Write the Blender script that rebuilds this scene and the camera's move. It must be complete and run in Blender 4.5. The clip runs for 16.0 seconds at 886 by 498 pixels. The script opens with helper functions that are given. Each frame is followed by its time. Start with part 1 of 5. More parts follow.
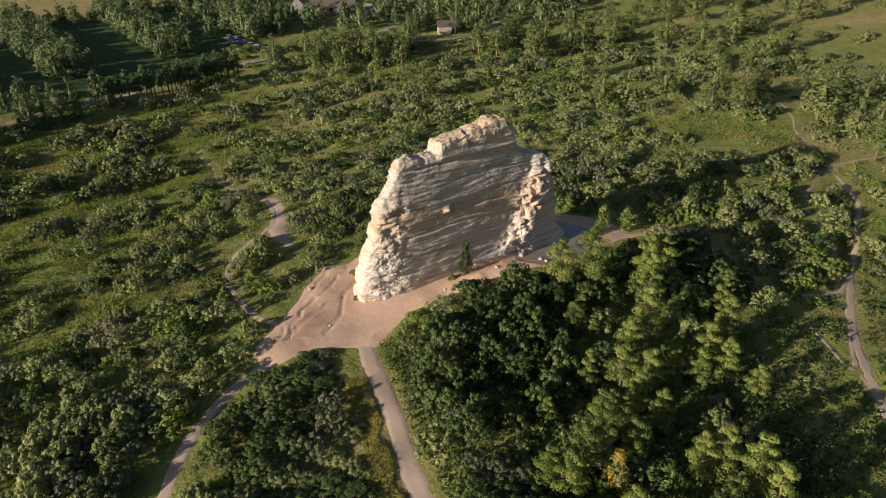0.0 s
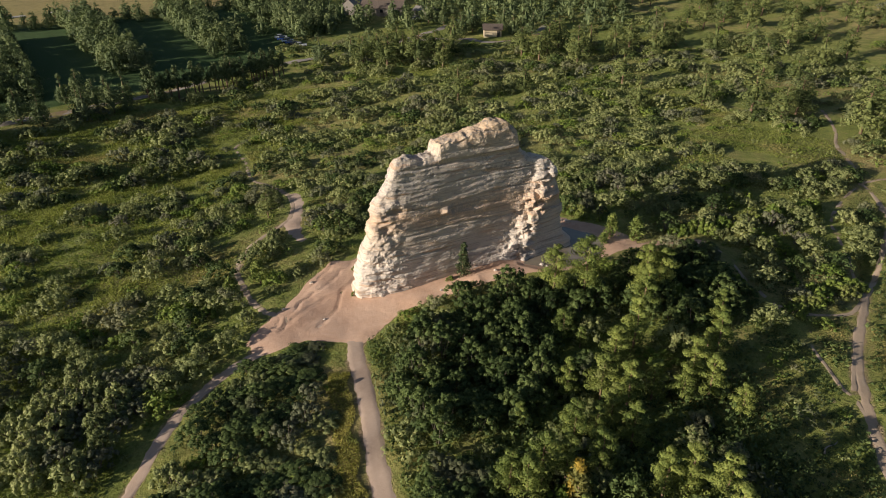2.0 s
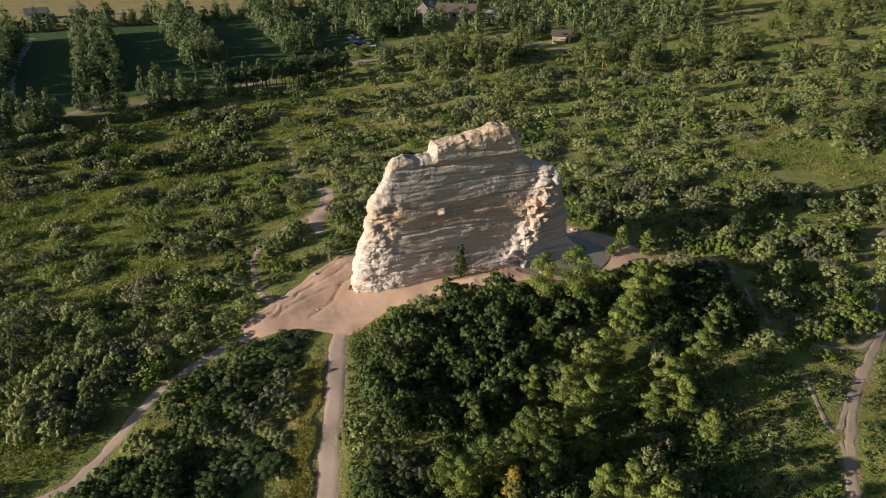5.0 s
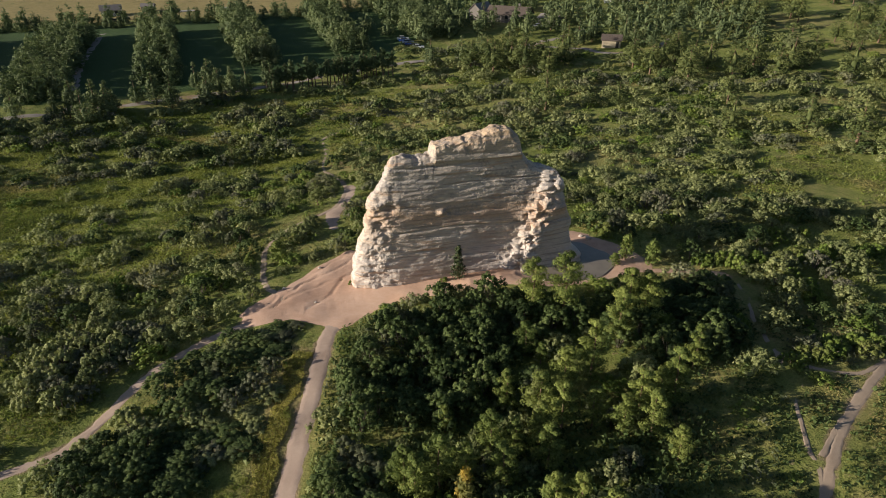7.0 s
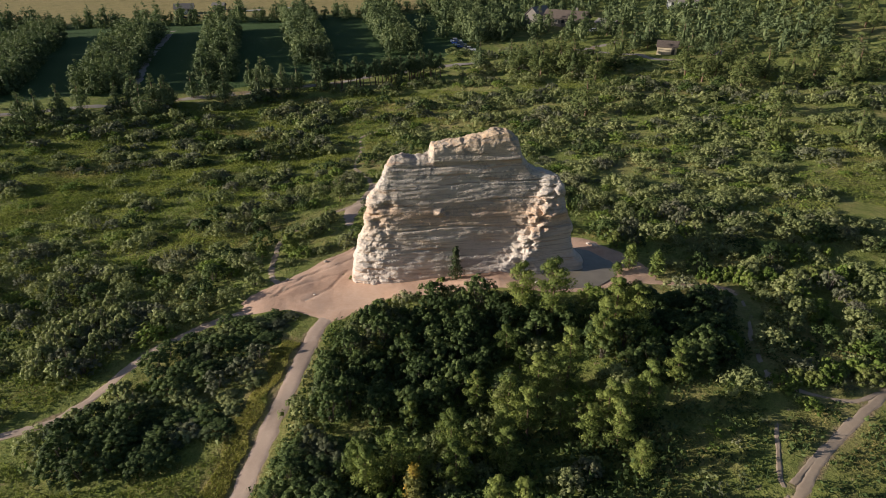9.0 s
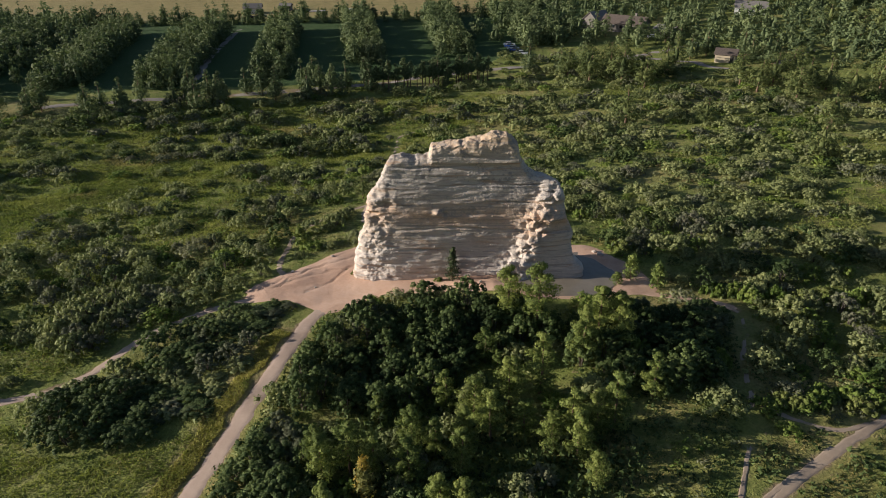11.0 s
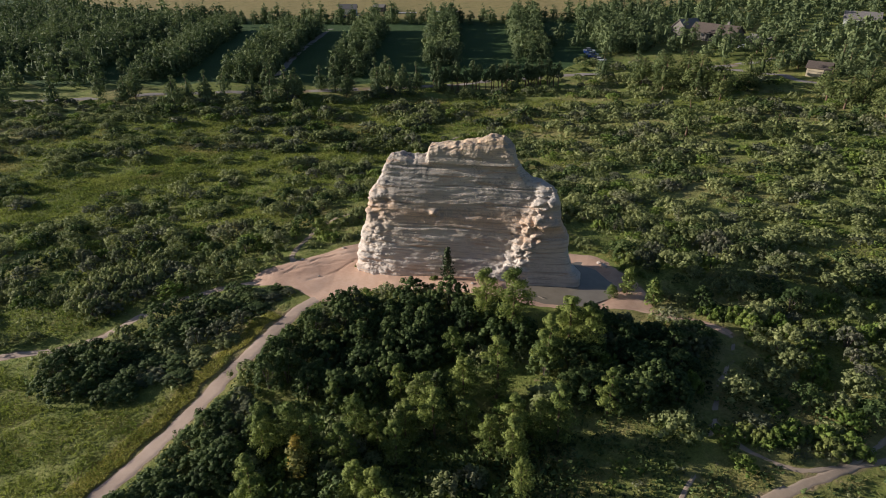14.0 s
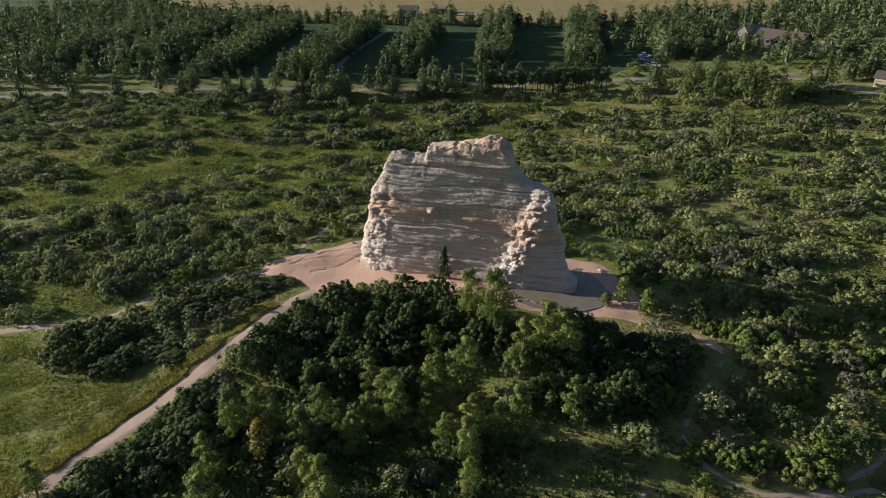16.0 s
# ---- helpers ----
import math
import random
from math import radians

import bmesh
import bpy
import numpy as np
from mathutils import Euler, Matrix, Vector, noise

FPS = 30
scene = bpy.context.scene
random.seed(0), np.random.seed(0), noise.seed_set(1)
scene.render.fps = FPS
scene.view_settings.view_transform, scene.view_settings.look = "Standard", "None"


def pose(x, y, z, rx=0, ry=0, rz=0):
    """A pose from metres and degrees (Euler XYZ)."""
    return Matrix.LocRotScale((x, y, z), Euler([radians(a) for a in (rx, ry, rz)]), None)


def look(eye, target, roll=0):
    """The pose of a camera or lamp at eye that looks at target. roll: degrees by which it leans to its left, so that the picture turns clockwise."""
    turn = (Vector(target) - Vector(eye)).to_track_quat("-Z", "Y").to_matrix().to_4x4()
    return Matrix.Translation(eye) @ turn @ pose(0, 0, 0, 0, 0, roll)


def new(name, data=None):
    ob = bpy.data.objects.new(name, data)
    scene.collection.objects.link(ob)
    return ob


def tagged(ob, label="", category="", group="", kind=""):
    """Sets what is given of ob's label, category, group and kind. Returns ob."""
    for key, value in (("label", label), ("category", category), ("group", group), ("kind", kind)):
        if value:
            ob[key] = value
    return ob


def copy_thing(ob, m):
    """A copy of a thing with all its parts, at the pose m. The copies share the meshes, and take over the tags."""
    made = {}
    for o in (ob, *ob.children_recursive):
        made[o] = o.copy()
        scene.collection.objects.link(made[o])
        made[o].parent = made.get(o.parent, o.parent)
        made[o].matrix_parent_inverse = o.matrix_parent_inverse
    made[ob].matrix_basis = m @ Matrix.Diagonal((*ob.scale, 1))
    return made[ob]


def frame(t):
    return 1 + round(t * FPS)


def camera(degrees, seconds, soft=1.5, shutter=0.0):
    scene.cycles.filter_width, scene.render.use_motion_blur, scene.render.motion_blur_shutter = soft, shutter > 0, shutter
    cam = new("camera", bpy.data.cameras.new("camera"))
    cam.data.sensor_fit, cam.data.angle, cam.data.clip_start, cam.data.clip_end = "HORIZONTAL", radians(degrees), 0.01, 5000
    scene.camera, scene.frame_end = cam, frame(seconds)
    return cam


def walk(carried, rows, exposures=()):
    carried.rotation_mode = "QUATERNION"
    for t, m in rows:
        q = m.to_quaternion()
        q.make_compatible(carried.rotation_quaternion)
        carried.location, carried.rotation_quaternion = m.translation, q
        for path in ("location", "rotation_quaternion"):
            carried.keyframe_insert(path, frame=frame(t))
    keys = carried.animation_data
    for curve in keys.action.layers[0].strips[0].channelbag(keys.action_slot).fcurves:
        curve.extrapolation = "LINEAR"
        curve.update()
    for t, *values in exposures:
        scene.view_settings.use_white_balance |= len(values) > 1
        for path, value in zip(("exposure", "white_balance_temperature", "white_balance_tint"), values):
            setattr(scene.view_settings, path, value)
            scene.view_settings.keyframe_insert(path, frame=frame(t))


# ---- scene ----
from mathutils.bvhtree import BVHTree

cam = camera(68.9, 16.0, soft=0.5)
METRES, EYE, TILT, LEAN, TURN = 60.0, 39.0, 0.0, -3.93, 0.0
ROWS = [
    (0.0, 0.0, 0.0, 0.0, -2.17, -28.69, 3.96),
    (0.5, 0.0269, -0.0028, -0.0018, -0.8, -28.54, 3.96),
    (1.0, 0.0543, -0.005, -0.0035, 0.59, -28.38, 3.97),
    (1.5, 0.0815, -0.0067, -0.0054, 1.97, -28.23, 3.95),
    (2.0, 0.1087, -0.0073, -0.0071, 3.33, -28.08, 3.94),
    (2.5, 0.136, -0.0077, -0.0089, 4.71, -27.93, 3.93),
    (3.0, 0.1635, -0.0073, -0.0107, 6.08, -27.77, 3.92),
    (3.5, 0.1909, -0.0063, -0.0124, 7.46, -27.62, 3.9),
    (4.0, 0.2185, -0.0047, -0.0144, 8.83, -27.46, 3.88),
    (6.5, 0.362, 0.0158, -0.0241, 15.91, -26.75, 3.82),
    (7.0, 0.3926, 0.0226, -0.026, 17.46, -26.6, 3.79),
    (7.5, 0.4239, 0.0302, -0.0281, 19.02, -26.45, 3.76),
    (8.0, 0.4553, 0.0387, -0.0302, 20.62, -26.29, 3.74),
    (8.5, 0.4868, 0.0481, -0.0322, 22.21, -26.12, 3.69),
    (9.0, 0.5182, 0.0582, -0.0344, 23.82, -25.96, 3.65),
    (11.5, 0.6722, 0.1231, -0.0443, 31.83, -25.18, 3.42),
    (12.0, 0.7019, 0.1386, -0.0464, 33.42, -25.04, 3.37),
    (12.5, 0.7312, 0.1549, -0.0484, 35.0, -24.89, 3.3),
    (13.0, 0.76, 0.1721, -0.0503, 36.59, -24.77, 3.23),
    (13.5, 0.7885, 0.1899, -0.0522, 38.18, -24.62, 3.16),
    (14.0, 0.8165, 0.2086, -0.0542, 39.74, -24.49, 3.1),
    (14.5, 0.844, 0.2281, -0.0561, 41.32, -24.36, 3.04),
    (15.0, 0.8709, 0.2486, -0.058, 42.88, -24.24, 2.98),
    (15.5, 0.8973, 0.2698, -0.0599, 44.45, -24.11, 2.93),
    (16.0, 0.9243, 0.2934, -0.0618, 46.13, -24.0, 2.88),
]
walk(cam, [(t, pose(0, 0, EYE, TILT, LEAN, TURN) @ pose(METRES * x, METRES * y, METRES * z, 90 + pitch, roll, yaw)) for t, x, y, z, yaw, pitch, roll in ROWS],
     [(0.0, 0.66, 6080, 14), (8.0, 0.66, 5860, 14), (16.0, 0.64, 5580, 15)])

# ---- light ----
SUN_AZ = Vector((-0.861, -0.508, 0.0)).normalized()      # towards the sun, on the ground
SUN_EL = radians(13.5)
world = bpy.data.worlds.new("world")
scene.world = world
world.use_nodes = True
sky = world.node_tree.nodes.new("ShaderNodeTexSky")
sky.sky_type = 'NISHITA'
sky.sun_disc = False
sky.sun_elevation = SUN_EL
sky.sun_rotation = math.atan2(SUN_AZ.x, SUN_AZ.y)
background = world.node_tree.nodes["Background"]
background.inputs["Strength"].default_value = 0.045
world.node_tree.links.new(sky.outputs[0], background.inputs[0])
sun_data = bpy.data.lights.new("sun", 'SUN')
sun_data.energy = 4.6
sun_data.angle = radians(0.6)
sun_data.color = (1.0, 0.860, 0.640)
sun = new("sun", sun_data)
to_sun = SUN_AZ * math.cos(SUN_EL) + Vector((0, 0, math.sin(SUN_EL)))
sun.matrix_world = look(to_sun * 400 + Vector((0, 70, 0)), (0, 70, 0))

# ---- materials ----
def ramp_node(nt, stops):
    node = nt.nodes.new("ShaderNodeValToRGB")
    el = node.color_ramp.elements
    while len(el) < len(stops):
        el.new(0.5)
    for e, (p, c) in zip(el, stops):
        e.position, e.color = p, (*c, 1)
    return node


def noise_node(nt, vec, scale, detail=4.0, rough=0.6, distort=0.0):
    node = nt.nodes.new("ShaderNodeTexNoise")
    node.inputs["Scale"].default_value = scale
    node.inputs["Detail"].default_value = detail
    node.inputs["Roughness"].default_value = rough
    node.inputs["Distortion"].default_value = distort
    nt.links.new(vec, node.inputs["Vector"])
    return node.outputs["Fac"]


def mix_node(nt, fac, a, b, blend='MIX'):
    node = nt.nodes.new("ShaderNodeMix")
    node.data_type, node.blend_type = 'RGBA', blend
    for sock, val in ((node.inputs["Factor"], fac), (node.inputs["A"], a), (node.inputs["B"], b)):
        if isinstance(val, (int, float)):
            sock.default_value = val
        elif isinstance(val, tuple):
            sock.default_value = (*val, 1)
        else:
            nt.links.new(val, sock)
    return node.outputs["Result"]


def math_node(nt, op, a, b=0.0, clamp=False):
    node = nt.nodes.new("ShaderNodeMath")
    node.operation, node.use_clamp = op, clamp
    for sock, val in zip(node.inputs, (a, b)):
        if isinstance(val, (int, float)):
            sock.default_value = val
        else:
            nt.links.new(val, sock)
    return node.outputs[0]


def remap(nt, v, lo, hi, a=0.0, b=1.0):
    node = nt.nodes.new("ShaderNodeMapRange")
    node.clamp = True
    node.interpolation_type = 'SMOOTHSTEP'
    nt.links.new(v, node.inputs["Value"])
    for key, val in (("From Min", lo), ("From Max", hi), ("To Min", a), ("To Max", b)):
        node.inputs[key].default_value = val
    return node.outputs["Result"]


def bump_node(nt, height, strength, distance):
    node = nt.nodes.new("ShaderNodeBump")
    node.inputs["Strength"].default_value = strength
    node.inputs["Distance"].default_value = distance
    nt.links.new(height, node.inputs["Height"])
    return node.outputs["Normal"]


def material(name, rough=0.9, metal=0.0):
    m = bpy.data.materials.new(name)
    m.use_nodes = True
    nt = m.node_tree
    b = nt.nodes["Principled BSDF"]
    b.inputs["Roughness"].default_value = rough
    b.inputs["Metallic"].default_value = metal
    b.inputs["Specular IOR Level"].default_value = 0.25
    return m, nt, b, nt.nodes.new("ShaderNodeNewGeometry").outputs["Position"]


def simple(name, color, vary=0.25, scale=2.0, rough=0.85, metal=0.0):
    """A surface of one colour with soft wear at two scales."""
    m, nt, b, pos = material(name, rough, metal)
    n = mix_node(nt, 0.5, noise_node(nt, pos, scale), noise_node(nt, pos, scale * 9))
    lo, hi = tuple(c * (1 - vary) for c in color), tuple(min(1, c * (1 + vary)) for c in color)
    r = ramp_node(nt, [(0.35, lo), (0.65, hi)])
    nt.links.new(n, r.inputs[0])
    nt.links.new(r.outputs[0], b.inputs["Base Color"])
    nt.links.new(bump_node(nt, n, 0.3, 0.02), b.inputs["Normal"])
    return m


def foliage(name, dark, mid, light, odd, odd_share, scale=0.28, trans=0.25):
    """Leaves: hue drifts from bush to bush, each leaf a little apart."""
    m, nt, b, pos = material(name, 0.75)
    big = noise_node(nt, pos, scale, 2.0, 0.5)
    r = ramp_node(nt, [(0.3, dark), (0.5, mid), (0.7, light)])
    geo = nt.nodes.new("ShaderNodeNewGeometry")
    leaf = geo.outputs["Random Per Island"]
    nt.links.new(math_node(nt, 'ADD', big, math_node(nt, 'MULTIPLY', math_node(nt, 'SUBTRACT', leaf, 0.5), 0.32)), r.inputs[0])
    patch = noise_node(nt, pos, scale * 0.55, 2.0, 0.5)
    col = mix_node(nt, remap(nt, patch, 0.66 - odd_share, 0.74 - odd_share), r.outputs[0], odd)
    nt.links.new(col, b.inputs["Base Color"])
    t = nt.nodes.new("ShaderNodeBsdfTranslucent")
    nt.links.new(mix_node(nt, 1.0, col, (0.95, 1.0, 0.72), 'MULTIPLY'), t.inputs["Color"])
    mx = nt.nodes.new("ShaderNodeMixShader")
    mx.inputs[0].default_value = trans
    nt.links.new(b.outputs[0], mx.inputs[1])
    nt.links.new(t.outputs[0], mx.inputs[2])
    nt.links.new(mx.outputs[0], nt.nodes["Material Output"].inputs[0])
    return m


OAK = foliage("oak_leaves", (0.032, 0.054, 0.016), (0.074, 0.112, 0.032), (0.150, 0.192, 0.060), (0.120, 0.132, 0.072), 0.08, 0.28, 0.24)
SCRUB = foliage("scrub_leaves", (0.130, 0.156, 0.060), (0.228, 0.258, 0.100), (0.320, 0.338, 0.140), (0.205, 0.210, 0.120), 0.08, 0.2, 0.26)
GREY = foliage("grey_twigs", (0.098, 0.112, 0.064), (0.150, 0.162, 0.094), (0.208, 0.216, 0.130), (0.176, 0.174, 0.116), 0.10, 0.3, 0.2)
PINE = foliage("pine_needles", (0.088, 0.126, 0.030), (0.168, 0.212, 0.050), (0.262, 0.298, 0.074), (0.190, 0.215, 0.070), 0.05, 0.22, 0.24)
SLOPE_PINE = foliage("slope_pine_needles", (0.066, 0.092, 0.030), (0.122, 0.152, 0.048), (0.188, 0.212, 0.070), (0.130, 0.148, 0.066), 0.05, 0.15, 0.24)
# far needles are tinted bluer, with the haze of distance put into their colour
FAR_PINE = foliage("far_pine_needles", (0.070, 0.100, 0.044), (0.126, 0.164, 0.070), (0.190, 0.228, 0.096), (0.130, 0.160, 0.076), 0.05, 0.08, 0.22)
YELLOW = foliage("yellow_needles", (0.24, 0.19, 0.03), (0.34, 0.25, 0.04), (0.42, 0.31, 0.06), (0.20, 0.20, 0.06), 0.20, 0.9)
SPRUCE = foliage("spruce_needles", (0.028, 0.045, 0.018), (0.045, 0.065, 0.025), (0.07, 0.09, 0.035), (0.05, 0.07, 0.04), 0.05, 0.6, 0.1)
BRIGHT = foliage("bright_leaves", (0.095, 0.150, 0.026), (0.160, 0.220, 0.042), (0.235, 0.285, 0.062), (0.190, 0.215, 0.060), 0.06, 0.28, 0.28)
GRASS = foliage("grass_blades", (0.080, 0.118, 0.030), (0.135, 0.172, 0.044), (0.205, 0.222, 0.066), (0.30, 0.26, 0.11), 0.08, 0.12, 0.40)
# yellow-green meadow grass, its colour raised for low sun caught by the blades
GOLD_GRASS = foliage("meadow_blades", (0.150, 0.190, 0.040), (0.230, 0.262, 0.058), (0.310, 0.325, 0.085), (0.36, 0.31, 0.12), 0.10, 0.1, 0.45)
STRAW = foliage("straw_blades", (0.26, 0.21, 0.07), (0.38, 0.30, 0.11), (0.46, 0.37, 0.16), (0.22, 0.22, 0.07), 0.10, 0.2, 0.3)
TRAIL_GRASS = foliage("golden_blades", (0.25, 0.25, 0.06), (0.37, 0.35, 0.09), (0.48, 0.43, 0.13), (0.24, 0.27, 0.07), 0.10, 0.3, 0.4)
BARK = simple("pine_bark", (0.16, 0.105, 0.070), 0.4, 3.0)
STEM = simple("grey_stems", (0.13, 0.11, 0.09), 0.3, 4.0)

# ---- lie of the land ----
HILLS = ((0, 60, 30, 3.23), (45, 60, 30, -0.29), (-40, 60, 35, -0.33), (20, 110, 40, 0.71), (-60, 110, 45, -3.95), (-60, 170, 50, -2.72),
         (60, 140, 50, 0.63), (-120, 90, 60, 0.45), (-20, 220, 70, -2.23), (-10, 25, 30, -1.07), (80, 220, 80, -6.17), (-150, 220, 90, -0.3), (19, 45, 9, -1.4))
POND = ((12.5, 69.0), (15.2, 68.3), (17.6, 68.6), (20.6, 70.4), (22.0, 72.8), (22.7, 75.6), (21.0, 77.8), (18.4, 79.4), (15.6, 79.4), (15.0, 74.0))
POND_LEVEL = -0.14


def dist_to_path(x, y, pts, closed=False):
    """Distance from places to a line of straight legs."""
    x, y = np.asarray(x, float), np.asarray(y, float)
    best = np.full(x.shape, 1e9)
    pts = list(pts) + ([pts[0]] if closed else [])
    for (ax, ay), (bx, by) in zip(pts[:-1], pts[1:]):
        dx, dy = bx - ax, by - ay
        s = np.clip(((x - ax) * dx + (y - ay) * dy) / (dx * dx + dy * dy + 1e-9), 0, 1)
        best = np.minimum(best, np.hypot(x - ax - s * dx, y - ay - s * dy))
    return best


def inside(x, y, poly):
    x, y = np.asarray(x, float), np.asarray(y, float)
    odd = np.zeros(x.shape, bool)
    for (ax, ay), (bx, by) in zip(poly, list(poly[1:]) + [poly[0]]):
        if ay != by:
            odd ^= ((ay > y) != (by > y)) & (x < (bx - ax) * (y - ay) / (by - ay) + ax)
    return odd


def signed(x, y, poly):
    """Distance to a closed outline, negative inside."""
    d = dist_to_path(x, y, poly, True)
    return np.where(inside(x, y, poly), -d, d)


def waves(x, y, scale, seed=0.0):
    """Soft random relief between about -1 and 1."""
    v = 0
    for k, (c, s) in enumerate(((1.0, 0.0), (0.62, 0.78), (-0.45, 0.89), (0.84, -0.54), (0.22, 0.97), (-0.8, 0.6))):
        f = (0.7 + 0.23 * k) / scale
        v = v + np.sin((x * c + y * s) * f * 6.283 + 1.7 * k + seed + 1.3 * np.sin((x * s - y * c) * f * 3.1 + seed * 2 + k))
    return v / 3.6


def land(x, y):
    """Height of the ground."""
    x, y = np.asarray(x, float), np.asarray(y, float)
    z = -0.75 + 11.06 * np.tanh(x / 250) + 8.16 * np.tanh((y - 100) / 250)
    for cx, cy, s, k in HILLS:
        z = z + k * np.exp(-((x - cx) ** 2 + (y - cy) ** 2) / (2 * s * s))
    z = z - 0.6 * np.exp(-((x + 7) ** 2 + (y - 60.5) ** 2) / 40)
    z = z + 0.10 * waves(x, y, 9.0, 2.0) + 0.28 * waves(x, y, 27.0, 5.0)
    d = signed(x, y, POND)
    z = np.where(d < 4, np.minimum(z, POND_LEVEL + 0.16 * d + 0.02 * d * np.abs(d)) * np.clip((4 - d) / 3, 0, 1) + z * np.clip(1 - (4 - d) / 3, 0, 1), z)
    gully = dist_to_path(x, y, ((63.5, 88.0), (62.0, 84.5), (57.0, 75.5), (52.8, 68.2)))
    return z - 1.5 * np.exp(-(gully / 0.95) ** 2)


def land1(x, y):
    return float(land(np.array([x]), np.array([y]))[0])


def smooth_path(pts, step=0.4):
    """A Catmull-Rom line through the points, evenly stepped."""
    p = np.array([pts[0], *pts, pts[-1]], float)
    out = []
    for k in range(1, len(p) - 2):
        n = max(2, int(np.hypot(*(p[k + 1] - p[k])) / step))
        for t in np.arange(n) / n:
            a, b, c, d = p[k - 1], p[k], p[k + 1], p[k + 2]
            out.append(0.5 * (2 * b + (c - a) * t + (2 * a - 5 * b + 4 * c - d) * t * t + (3 * b - a - 3 * c + d) * t ** 3))
    out.append(p[-2])
    return np.array(out)


# ways on the ground: name, width, label, line
WAYS = [
    ("trail", 2.3, "wide smooth pinkish gravel trail leading to the rock", ((-7.0, 58.5), (-6.0, 54.6), (-5.2, 51.0), (-3.7, 46.9), (-2.2, 41.6), (-0.8, 36.8), (0.9, 31.2), (2.4, 26.4), (3.4, 22.6), (4.4, 18.5), (6.0, 12.0), (9.0, 2.0))),
    ("trail", 1.6, "narrow worn dirt trail winding through oak scrub", ((-9.5, 57.5), (-12.5, 55.8), (-16.2, 52.6), (-19.0, 49.0), (-20.8, 44.5), (-21.3, 40.5), (-21.6, 37.0), (-22.4, 32.0), (-26.3, 27.6), (-29.5, 23.5), (-36.0, 14.0))),
    ("trail", 1.1, "thin sandy footpath climbing away through scrub", ((-14.0, 58.0), (-17.2, 59.8), (-19.8, 62.6), (-22.4, 67.0), (-24.9, 71.6), (-25.6, 77.0), (-24.8, 82.0), (-23.0, 86.0), (-22.8, 91.0), (-25.0, 98.4), (-28.3, 103.5))),
    ("trail", 0.9, "thin sandy footpath winding through meadow", ((-28.0, 103.4), (-32.0, 107.0), (-35.4, 110.0), (-38.7, 116.4), (-41.6, 123.0), (-46.8, 131.8), (-46.3, 135.3), (-45.0, 140.0))),
    ("trail", 1.5, "pinkish dirt trail leaving the pond eastward", ((20.5, 71.5), (23.5, 73.3), (26.5, 74.4), (29.3, 75.0), (31.5, 75.7), (33.8, 76.4), (36.2, 75.8))),
    ("trail", 0.6, "faint shaded dirt footpath in grass", ((34.0, 76.3), (36.4, 75.3), (37.6, 71.6), (38.2, 66.4), (39.0, 63.0), (39.7, 60.8), (40.2, 57.0), (40.5, 52.0), (40.6, 48.5), (41.0, 45.0), (40.0, 38.0))),
    ("trail", 0.65, "curving dirt footpath through grass and low shrubs", ((39.5, 61.4), (41.2, 60.0), (43.4, 59.4), (46.4, 59.6), (48.2, 61.0), (49.0, 61.9))),
    ("trail", 1.2, "bare tan dirt trail beside a small gully", ((38.0, 30.0), (40.2, 40.0), (41.8, 46.0), (43.8, 51.5), (46.6, 57.0), (49.0, 61.2), (50.2, 63.2))),
    ("trail", 0.7, "worn dirt line beside a wider trail", ((41.5, 47.6), (42.6, 50.0), (44.4, 53.4), (46.4, 57.4))),
    ("trail", 0.8, "dirt footpath climbing towards the pines", ((66.3, 96.9), (68.5, 104.8), (70.5, 114.2), (74.5, 123.5), (79.0, 140.0))),
    ("trail", 0.9, "dirt footpath branching over the slope", ((66.3, 96.9), (70.3, 97.7), (77.0, 99.3), (90.0, 101.0))),
    ("road", 3.4, "pale gravel road behind a row of pines", ((-215.0, 30.0), (-183.0, 59.0), (-174.0, 71.0), (-155.3, 87.5), (-138.0, 108.0), (-119.2, 129.2), (-112.6, 137.0), (-103.0, 147.6), (-85.0, 169.0), (-66.0, 192.0), (-49.0, 208.0), (-37.0, 216.6), (-25.0, 227.5), (-16.0, 238.0), (-10.0, 246.5), (-2.0, 262.0))),
    ("road", 3.0, "narrow gravel lane between nursery pines", ((-120.5, 131.0), (-134.0, 147.7), (-149.0, 165.0), (-163.0, 184.0), (-185.0, 215.0))),
    ("road", 3.0, "pale gravel lane beside a small beige building", ((-24.0, 228.5), (-10.0, 232.0), (1.2, 232.0), (5.0, 229.0), (11.1, 228.1), (23.1, 233.4), (29.4, 250.0), (36.0, 266.0))),
    ("trail", 0.6, "thin dark footpath winding beside a gully", ((49.4, 62.0), (51.2, 67.0), (53.2, 75.4), (54.9, 82.0), (60.0, 89.6), (66.3, 96.9))),
    ("trail", 0.8, "faint tan footpath along the gully edge", ((50.0, 62.8), (54.8, 69.6), (59.2, 76.6), (63.8, 84.6), (66.3, 96.9))),
]
CLEARING = ((-18.0, 54.2), (-17.0, 56.6), (-15.4, 60.4), (-14.7, 63.4), (-14.2, 66.0), (-13.4, 69.2), (-12.2, 72.0), (-9.8, 72.0), (-7.5, 74.0), (-2.0, 76.5), (6.0, 78.0), (14.0, 82.2), (17.0, 83.2), (20.0, 81.2), (23.6, 79.8),
            (26.0, 78.0), (27.6, 76.0), (25.6, 73.2), (20.8, 69.6), (17.4, 67.2), (14.2, 66.6), (10.0, 65.4), (6.6, 64.0), (2.1, 61.8), (-1.5, 59.4), (-3.0, 57.2), (-4.4, 54.6), (-7.6, 54.4), (-11.5, 54.6), (-15.0, 52.4))
